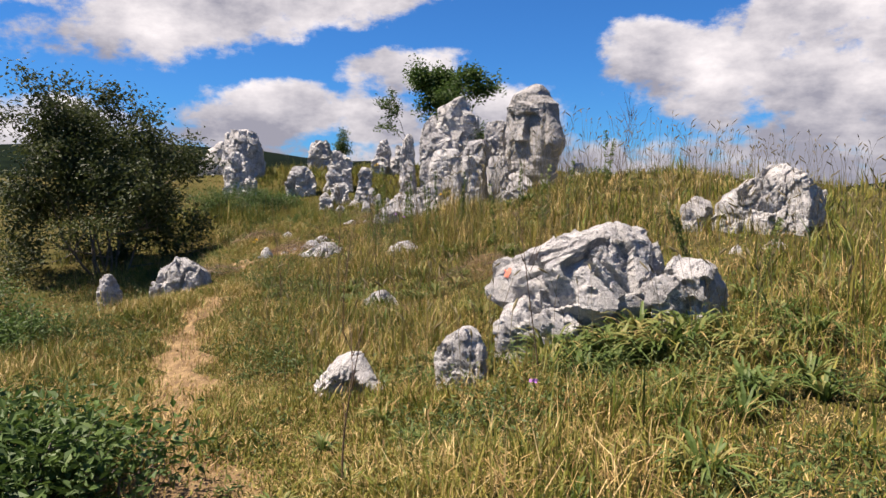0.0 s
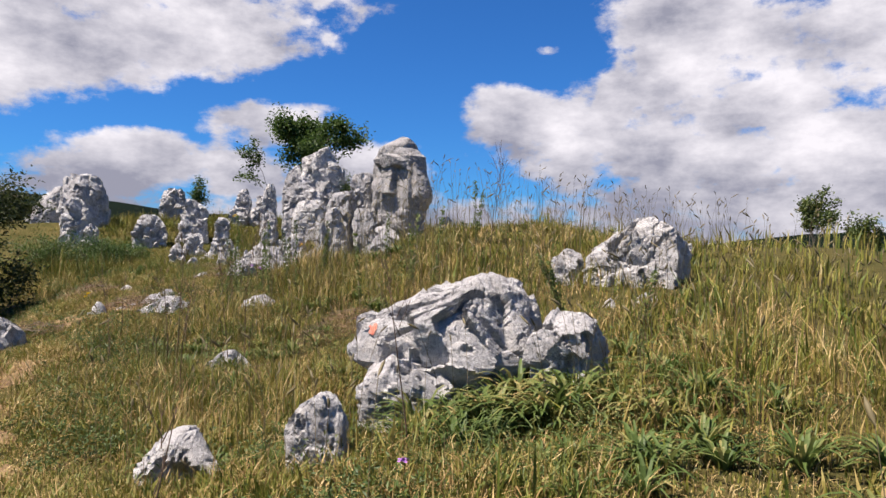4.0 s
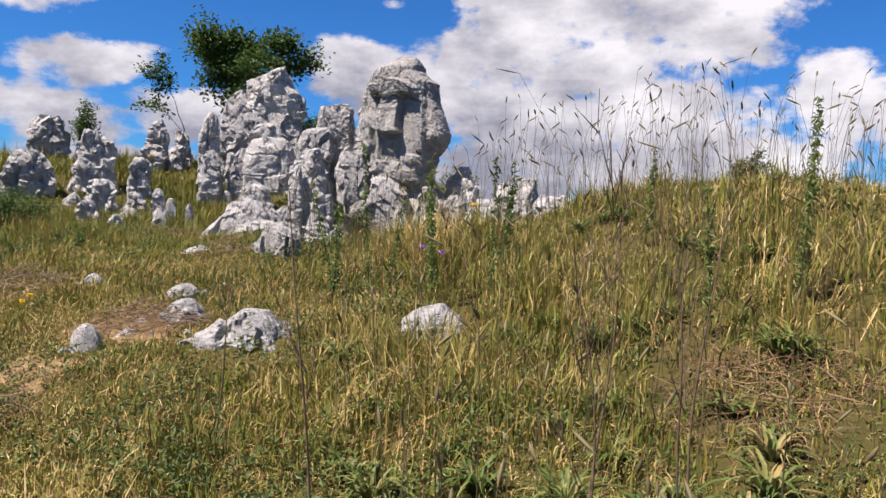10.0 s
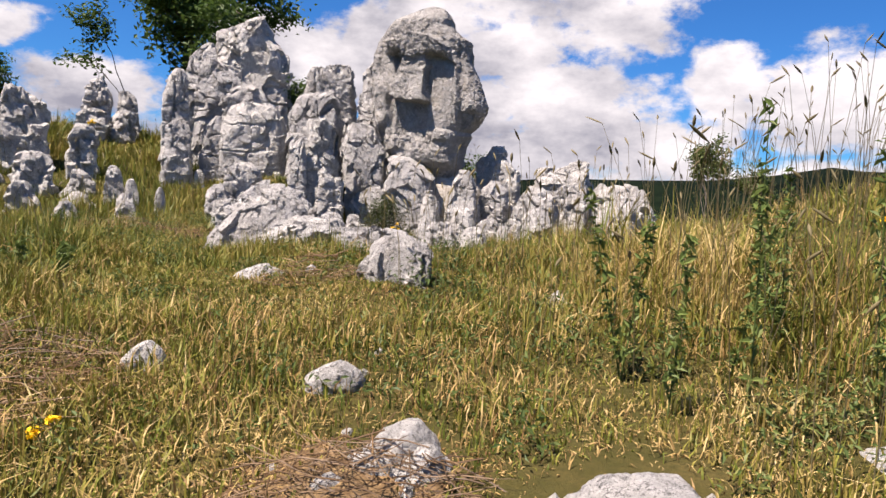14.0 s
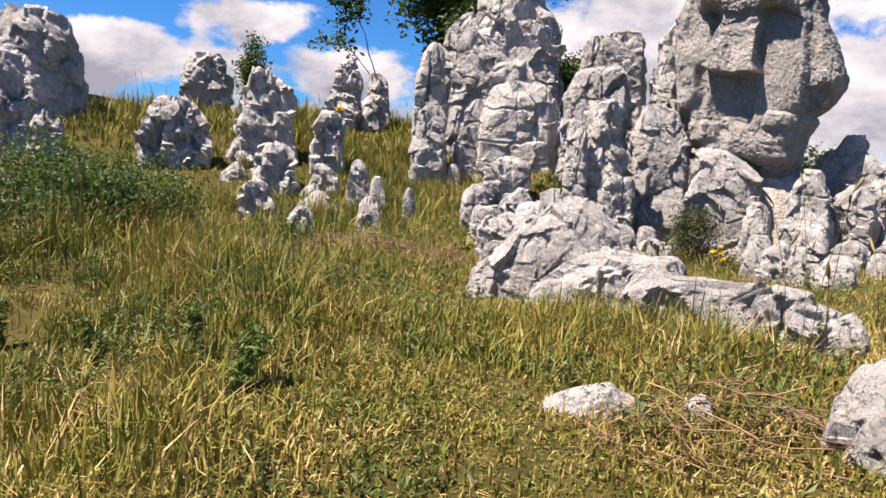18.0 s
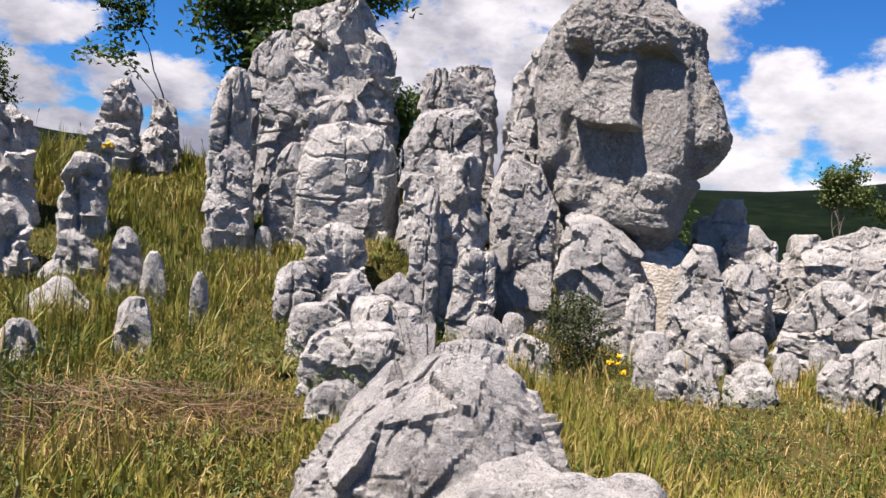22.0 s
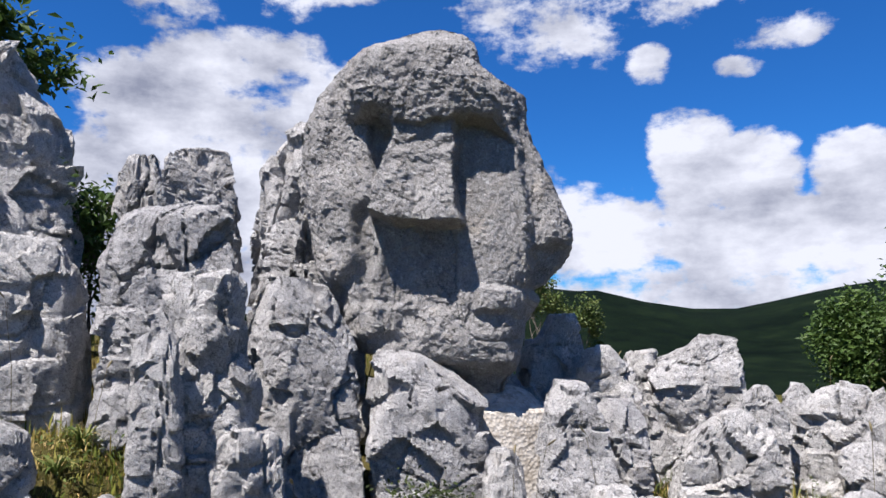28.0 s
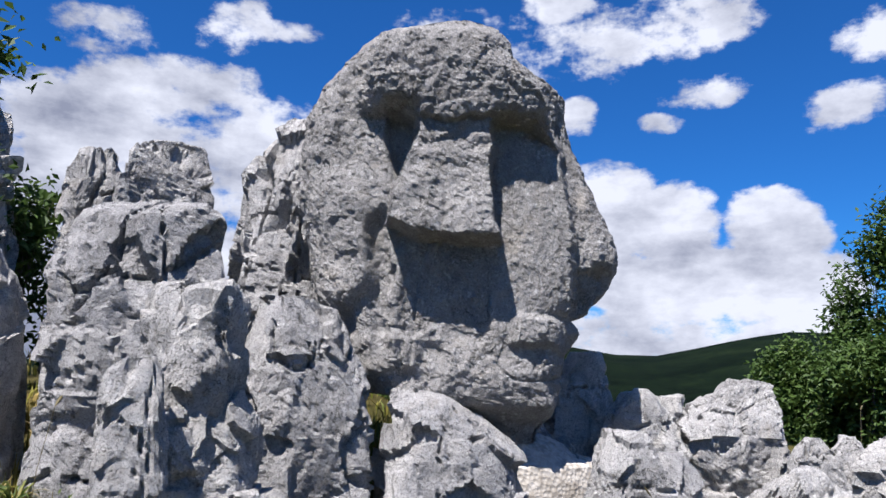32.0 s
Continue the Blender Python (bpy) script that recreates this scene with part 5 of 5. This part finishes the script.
def seed_grass(count, seed):
    """Tall thin stalks with narrow seed heads, thickest on the rise beside the path."""
    rng = np.random.RandomState(seed)
    x = np.concatenate([rng.uniform(-4.5, 5, count), rng.uniform(-13, 5, count // 3)])
    y = np.concatenate([rng.uniform(6, 19, count), rng.uniform(2, 32, count // 3)])
    d = from_way(x, y)
    ok = (d > 0.9) & (under_rock(x, y) < 0.8)
    x, y = x[ok], y[ok]
    z = ground_z(x, y)
    paths, heads = [], []
    for i in range(len(x)):
        rise = math.exp(-((x[i] + 1.2) / 2.6) ** 2 - ((y[i] - 14.3) / 3.2) ** 2)
        L = rng.uniform(0.55, 1.1) * (1 + 0.65 * rise)
        b = rng.normal(size=2) * 0.12 * L
        p0 = np.array([x[i], y[i], z[i]])
        tip = p0 + np.array([b[0], b[1], L])
        mid = p0 + np.array([b[0] * 0.3, b[1] * 0.3, L * 0.55])
        paths.append(([p0, mid, tip], [0.003, 0.0025, 0.0018]))
        nod = np.array([b[0] * 0.4 + rng.normal() * 0.012, b[1] * 0.4 + rng.normal() * 0.012, 0.05 + rng.uniform(0, 0.03)])
        r = rng.uniform(0.006, 0.011)
        heads.append(([tip - nod * 0.1, tip + nod * 0.3, tip + nod * 0.7, tip + nod], [0.001, r, r * 0.9, 0.0008]))
    V, F = tubes(paths, 3)
    V2, F2 = tubes(heads, 5)
    ob = put_mesh("seed_grass", np.concatenate([V, V2]), np.concatenate([F, F2 + len(V)]), SEED)
    return tagged(ob, "tall thin grass stalks with pale seed heads", "grass", kind="stuff")


seed_grass(1050, 6)


def strap_clump(seed, leaves, reach):
    """A tuft of long arching strap leaves."""
    rng = np.random.RandomState(seed)
    root = new("strap_leaf_clump")
    V, F = [], []
    for k in range(leaves):
        a, L, w = rng.uniform(0, 2 * math.pi), reach * rng.uniform(0.6, 1.15), rng.uniform(0.009, 0.017)
        d, s = np.array([math.cos(a), math.sin(a), 0]), np.array([-math.sin(a), math.cos(a), 0])
        out = rng.uniform(0.35, 0.9)
        base = len(V)
        for i in range(6):
            t = i / 5
            p = d * (0.02 + L * out * t ** 1.2) + np.array([0, 0, L * (1.25 * t - (0.55 + 0.5 * out) * t * t) * (1.1 - 0.3 * out)]) + rng.normal(size=3) * 0.004
            ww = w * (1 - 0.9 * t ** 2.5)
            V += [p - s * ww, p - np.array([0, 0, 0.3 * ww]), p + s * ww]
        for i in range(5):
            o = base + 3 * i
            F += [(o, o + 1, o + 4, o + 3), (o + 1, o + 2, o + 5, o + 4)]
    put_mesh("leaves", np.array(V), np.array(F), STRAP, root, smooth=False)
    return tagged(root, "tuft of arching green and yellowed strap leaves in grass", "plant", "strap leaf tufts")


prng = np.random.RandomState(12)
CLUMPS = [strap_clump(21 + k, 30 + 6 * k, 0.36 + 0.04 * k) for k in range(3)]
spots = [(-0.75 + 2.3 * prng.rand(), 6.2 + 0.95 * prng.rand(), 1.5) for _ in range(24)]
spots += [(-3.2 + 2.0 * prng.rand(), 6.6 + 1.6 * prng.rand(), 0.8) for _ in range(9)]
spots += [(-4.4 + 1.8 * prng.rand(), 9.6 + 3.0 * prng.rand(), 0.75) for _ in range(12)]
spots += [(-3.6 + 3.0 * prng.rand(), 12.8 + 2.4 * prng.rand(), 0.8) for _ in range(9)]
spots += [(-0.6 + 3.4 * prng.rand(), 3.9 + 4.0 * prng.rand(), 1.15) for _ in range(44)]
spots += [(-2.6 + 2.4 * prng.rand(), 3.4 + 2.6 * prng.rand(), 0.7) for _ in range(16)]
spots += [(-4.3 + 4.0 * prng.rand(), 8.3 + 5.4 * prng.rand(), 0.95) for _ in range(46)]
spots += [(-8.5 + 3.4 * prng.rand(), 24.2 + 3.0 * prng.rand(), 0.7) for _ in range(12)]
spots += [(-3.6, 26.9, 0.8), (-3.3, 27.3, 0.8), (-5.7, 27.3, 0.8), (-5.9, 28.6, 0.8), (-2.1, 26.2, 0.5), (-4.5, 21.0, 0.45), (-4.0, 20.9, 0.45)]
spots += [(-2.0 + 1.0 * prng.rand(), 4.5 + 1.6 * prng.rand(), 0.6) for _ in range(5)]
for i, (x, y, s) in enumerate(spots):
    src = CLUMPS[i % 3]
    m = pose(x, y, float(ground_z(x, y)) - 0.01, 0, 0, prng.uniform(0, 360)) @ Matrix.Scale(s * prng.uniform(0.8, 1.15), 4)
    if i < 3:
        src.matrix_world = m
    else:
        c = copy_thing(src, pose(0, 0, 0))
        c.matrix_basis = m


def brush_pile(x, y, reach, count, seed, label):
    """Dead stalks and twigs that lie over one another."""
    rng = np.random.RandomState(seed)
    paths = []
    for k in range(count):
        r, a, turn = reach * math.sqrt(rng.rand()), rng.uniform(0, 2 * math.pi), rng.uniform(0, 2 * math.pi)
        cx, cy, L = r * math.cos(a), 0.7 * r * math.sin(a), rng.uniform(0.2, 0.75) * min(reach, 1.0)
        t = np.linspace(-0.5, 0.5, 4)
        px, py = cx + L * t * math.cos(turn), cy + L * t * math.sin(turn)
        pz = ground_z(x + px, y + py) + 0.03 + 0.28 * rng.rand() * (1 - r / reach) + rng.normal() * 0.12 * L * t + rng.normal(size=4) * 0.012
        w = rng.uniform(0.0015, 0.004)
        paths.append((np.stack([px, py, pz], -1), [w, w, w * 0.8, w * 0.5]))
    V, F = tubes(paths, 4)
    ob = put_mesh("brush_pile", V, F, DEAD, smooth=False)
    ob.location = (x, y, 0)
    return tagged(ob, label, "dead brush", kind="stuff")


brush_pile(-7.5, 16.3, 1.1, 600, 5, "dark heap of dead stalks and twigs beside the path")
brush_pile(-6.4, 23.4, 1.15, 800, 6, "reddish brown heap of dried stalks below the stones")
brush_pile(-4.9, 18.0, 0.55, 150, 7, "flat patch of dried brown stalks in short grass")
brush_pile(-1.6, 11.6, 0.8, 300, 8, "dark dead stalks fallen over on the rise")
brush_pile(-2.6, 9.6, 0.6, 240, 10, "dark dead stalks fallen over in the meadow")
brush_pile(-6.7, 12.9, 0.5, 160, 9, "brown dead straw lying at the path edge")
brush_pile(-5.7, 14.6, 0.55, 260, 11, "brown twigs and straw strewn over bare soil")


def dry_stem(x, y, top, seed, twigs, label="tall leafless brown dry flower stem in the grass", bend=0.1, first=0.45):
    """A dead flower stalk with thin upright twigs."""
    rng = np.random.RandomState(seed)
    z = float(ground_z(x, y))
    h = top - z
    root = new("dry_stem")
    root.location = (x, y, z)
    main = [np.array([bend * h * t * t + 0.02 * math.sin(5 * t + seed), 0.03 * math.sin(7 * t), h * t]) for t in np.linspace(0, 1, 9)]
    V, F = tubes([(main, np.linspace(0.0075, 0.002, 9))], 5)
    put_mesh("stalk", V, F, STEM, root)
    paths = []
    for k in range(twigs):
        t = rng.uniform(first, 0.96)
        p = main[0] + np.array([bend * h * t * t, 0, h * t])
        a, L = rng.uniform(0, 2 * math.pi), h * rng.uniform(0.08, 0.2) * (1.3 - t * 0.6)
        d = np.array([math.cos(a) * 0.42, math.sin(a) * 0.42, 0.9])
        pts = [p, p + d * L * 0.5, p + d * L + np.array([0, 0, 0.1 * L])]
        paths.append((pts, [0.003, 0.002, 0.001]))
        for _ in range(3):
            q = pts[1] + (pts[2] - pts[1]) * rng.rand()
            e = d + rng.normal(size=3) * 0.35
            paths.append(([q, q + e * L * 0.2, q + e * L * 0.42], [0.002, 0.0014, 0.0008]))
    V, F = tubes(paths, 4)
    tagged(put_mesh("twig_spray", V, F, STEM, root), kind="stuff")
    return tagged(root, label, "plant", "dry stems")


dry_stem(0.45, 11.0, 2.75, 1, 26)
dry_stem(-0.85, 6.15, 1.35, 2, 7, bend=-0.12)
dry_stem(-3.16, 8.6, 1.33, 3, 10)
dry_stem(-3.62, 10.2, 1.62, 4, 16, bend=0.03)
dry_stem(-3.72, 10.05, 1.2, 5, 10, bend=-0.05)
dry_stem(-5.05, 12.2, 1.0, 6, 6)
dry_stem(-4.68, 10.7, 1.5, 7, 5, bend=-0.05)
dry_stem(-2.89, 10.6, 1.75, 8, 9, bend=0.1)
dry_stem(-3.05, 10.4, 1.5, 9, 12, bend=-0.1)
dry_stem(-2.0, 3.9, 0.75, 10, 5)


def leafy_weed(x, y, height, seed, mat=None, label="upright leafy green weed among tall grass"):
    """A straight weed whose stem bears narrow leaves all the way up."""
    rng = np.random.RandomState(seed)
    z = float(ground_z(x, y))
    root = new("leafy_weed")
    root.location = (x, y, z)
    paths, c = [], []
    for s in range(1 + seed % 2):
        b = rng.normal(size=2) * 0.10
        pts = [np.array([b[0] * t, b[1] * t, height * t * (1 - 0.12 * s)]) for t in np.linspace(0, 1, 6)]
        paths.append((pts, np.linspace(0.006, 0.002, 6)))
        t = rng.uniform(0.12, 1.0, 110)
        a = rng.uniform(0, 2 * math.pi, 110)
        r = 0.012 + 0.05 * rng.rand(110) * (1.1 - 0.6 * t)
        c.append(np.stack([b[0] * t + r * np.cos(a), b[1] * t + r * np.sin(a), height * t * (1 - 0.12 * s)], -1))
    V, F = tubes(paths, 5)
    put_mesh("stem", V, F, WEED, root)
    V, F = leaf_cards(np.concatenate(c), 0.036, rng, 0.2, 0.33)
    put_mesh("leaves", V, F, mat or SPRIG, root, smooth=False)
    return tagged(root, label, "plant", "leafy weeds")


for i, (x, y, h) in enumerate(((-3.67, 14.5, 1.35), (-3.12, 14.23, 1.25), (-2.62, 14.0, 1.2), (-3.9, 15.2, 0.95), (-3.4, 14.9, 0.85), (-2.9, 15.0, 1.0), (-0.28, 11.9, 1.25), (-0.6, 12.4, 1.1), (-1.4, 12.4, 1.0), (-2.2, 14.8, 1.0),
                               (-4.0, 14.7, 0.8), (0.6, 13.6, 1.0), (-1.0, 14.0, 0.9), (-6.95, 18.5, 0.42), (-7.3, 19.2, 0.5), (-7.9, 19.6, 0.5), (-8.3, 18.4, 0.5), (-8.8, 20.3, 0.5), (-7.5, 21.0, 0.45), (1.2, 9.6, 0.8), (1.8, 8.6, 0.7))):
    leafy_weed(x, y, h * (1.15 if 11 < y < 16 else 0.65 if y > 17 else 1.0), 60 + i)


def flower(x, y, z, mat, name, label, head=0.022):
    rng = np.random.RandomState(int(abs(x * 97 + y * 31)))
    g = float(ground_z(x, y))
    root = new(name)
    root.location = (x, y, g)
    h = max(z - g, 0.08)
    V, F = tubes([([(0, 0, 0), (0.01, 0, h * 0.6), (0, 0.01, h)], [0.003, 0.0025, 0.002])], 4)
    put_mesh("stem", V, F, WEED, root)
    c = np.array([0, 0.01, h]) + rng.normal(size=(26, 3)) * head * np.array([0.6, 0.6, 0.4])
    V, F = leaf_cards(c, head * 0.7, rng, 0.8, 0.6)
    put_mesh("petals", V, F, mat, root, smooth=False)
    return tagged(root, label, "flower", "wild flowers")


for x, y, z in ((-1.96, 23.9, 0.95), (-2.03, 23.95, 0.88), (-1.9, 23.98, 0.86), (-1.93, 23.85, 0.80), (-6.75, 15.3, 0.52), (-6.82, 15.36, 0.45), (-6.99, 30.2, 2.75), (-4.35, 20.1, 0.75), (-2.6, 14.6, 1.5)):
    flower(x, y, z, YELLOW, "yellow_flower", "small bright yellow wild flower on a thin stem", 0.024 if y < 29 else 0.05)
for x, y, z in ((-3.36, 13.75, 1.12), (-3.2, 13.7, 1.08), (-0.9, 5.0, 0.2)):
    flower(x, y, z, PURPLE, "purple_flower", "small purple wild flower on a thin stem", 0.02)

# ---- trees and shrubs ----
woody("oak_tree", "round-crowned green oak growing behind the crags", "tree", -5.1, 34.8, 2.3, 4.7, 5, 12000, 0.095, OAK, spread=0.9, depth=4, kids=4, radius=0.075, first=0.68, blob=0.24, width=2.3, flat=0.95, lean=(-0.32, 0))
woody("oak_branch", "thin leafy sapling leaning out beside the oak", "tree", -5.4, 34.2, 2.4, 3.6, 8, 800, 0.075, OAK, spread=0.35, depth=3, kids=2, radius=0.03, lean=(-0.8, 0.1), first=0.55, blob=0.14)
woody("thorn_bush", "large dark thorny bush beside the trodden path", "bush", -10.4, 15.7, -0.6, 4.2, 9, 42000, 0.055, THORN, stems=8, spread=0.8, depth=4, kids=3, radius=0.035, first=0.3, blob=0.17, width=1.8)
for i, (x, y, top, w) in enumerate(((31.9, 29.9, 4.8, 1.8), (32.5, 27.6, 9.2, 2.0), (32.8, 24.8, 9.6, 3.0), (29.5, 28.5, 3.4, 1.6), (31.0, 31.6, 3.3, 1.2))):
    g = float(ground_z(x, y)) - 0.1
    woody("young_tree", "bushy green young tree beyond the rocks", "tree", x, y, g, top - g, 30 + i, 9000, 0.15, OAK, stems=3, spread=0.7, depth=4, kids=3, radius=0.07, first=0.4, blob=0.42, width=w, group="young trees beyond the rocks")
for i, (x, y, h, w) in enumerate(((27.5, 47.0, 3.2, 1.2), (30.0, 45.5, 1.6, 1.0))):
    g = float(ground_z(x, y))
    woody("sapling", "slender green sapling on the slope below", "tree", x, y, g, 2.1 + h - g, 50 + i, 3500, 0.11, WEED, spread=0.4, depth=4, kids=3, radius=0.06, first=0.45, blob=0.2, width=w, group="saplings on the slope")
woody("shrub", "green leafy shrub growing between the limestone crags", "shrub", -2.4, 29.9, 2.1, 1.9, 71, 2600, 0.05, OAK, stems=4, spread=0.6, depth=3, radius=0.02, first=0.45, blob=0.13, width=0.42)
woody("shrub", "green leafy shrub rising behind the tall crag", "shrub", -2.9, 31.4, 2.0, 2.5, 77, 3600, 0.06, OAK, stems=4, spread=0.6, depth=3, radius=0.025, first=0.45, blob=0.17, width=0.8)
woody("shrub", "small green bush on the skyline of the knoll", "shrub", -9.4, 33.4, 2.9, 1.5, 72, 1800, 0.05, OAK, stems=3, spread=0.5, depth=3, radius=0.02, first=0.45, blob=0.12, width=0.38)
woody("shrub", "low dark green shrub in a crevice at the crag foot", "shrub", -1.95, 24.9, 0.5, 0.8, 73, 4200, 0.022, THORN, stems=6, spread=0.8, depth=3, radius=0.01, first=0.45, blob=0.09, width=0.42)
woody("shrub", "small green bush beside the carved head", "shrub", 2.0, 28.6, 0.9, 1.5, 76, 2400, 0.05, OAK, stems=3, spread=0.5, depth=3, radius=0.02, first=0.45, blob=0.12, width=0.45)
for i, (x, y, h, w) in enumerate(((-10.3, 24.6, 1.0, 1.1), (-9.3, 23.6, 0.8, 0.8), (-11.4, 23.4, 0.9, 1.0), (-3.65, 3.5, 0.5, 0.5), (-10.2, 11.3, 1.0, 1.2), (-7.6, 8.6, 0.5, 0.5))):
    woody("bramble", "low dark green bramble patch in the meadow", "shrub", x, y, float(ground_z(x, y)), h, 80 + i, 5200, 0.032, OAK, stems=7, spread=0.9, depth=3, radius=0.012, first=0.5, blob=0.14, width=w)


# ---- small loose stones on the bare patch ----
for i, (x, y, s) in enumerate(((-5.72, 14.75, 0.10), (-5.45, 14.55, 0.07), (-5.9, 14.95, 0.06), (-5.6, 14.35, 0.05), (-6.05, 14.6, 0.05), (-5.3, 14.2, 0.06), (-6.2, 14.0, 0.07), (-6.1, 14.25, 0.05), (-5.5, 15.2, 0.06), (-5.2, 15.9, 0.06), (-5.6, 16.9, 0.07), (-5.0, 16.2, 0.06))):
    g = float(ground_z(x, y))
    rock("stone", "small loose white stone lying on bare soil", x, y, g, g + s * 0.55, s * 1.5, s * 1.1, 37 * i, "low", 300 + i, 0.02, ROCK_PALE, sink=0.02)
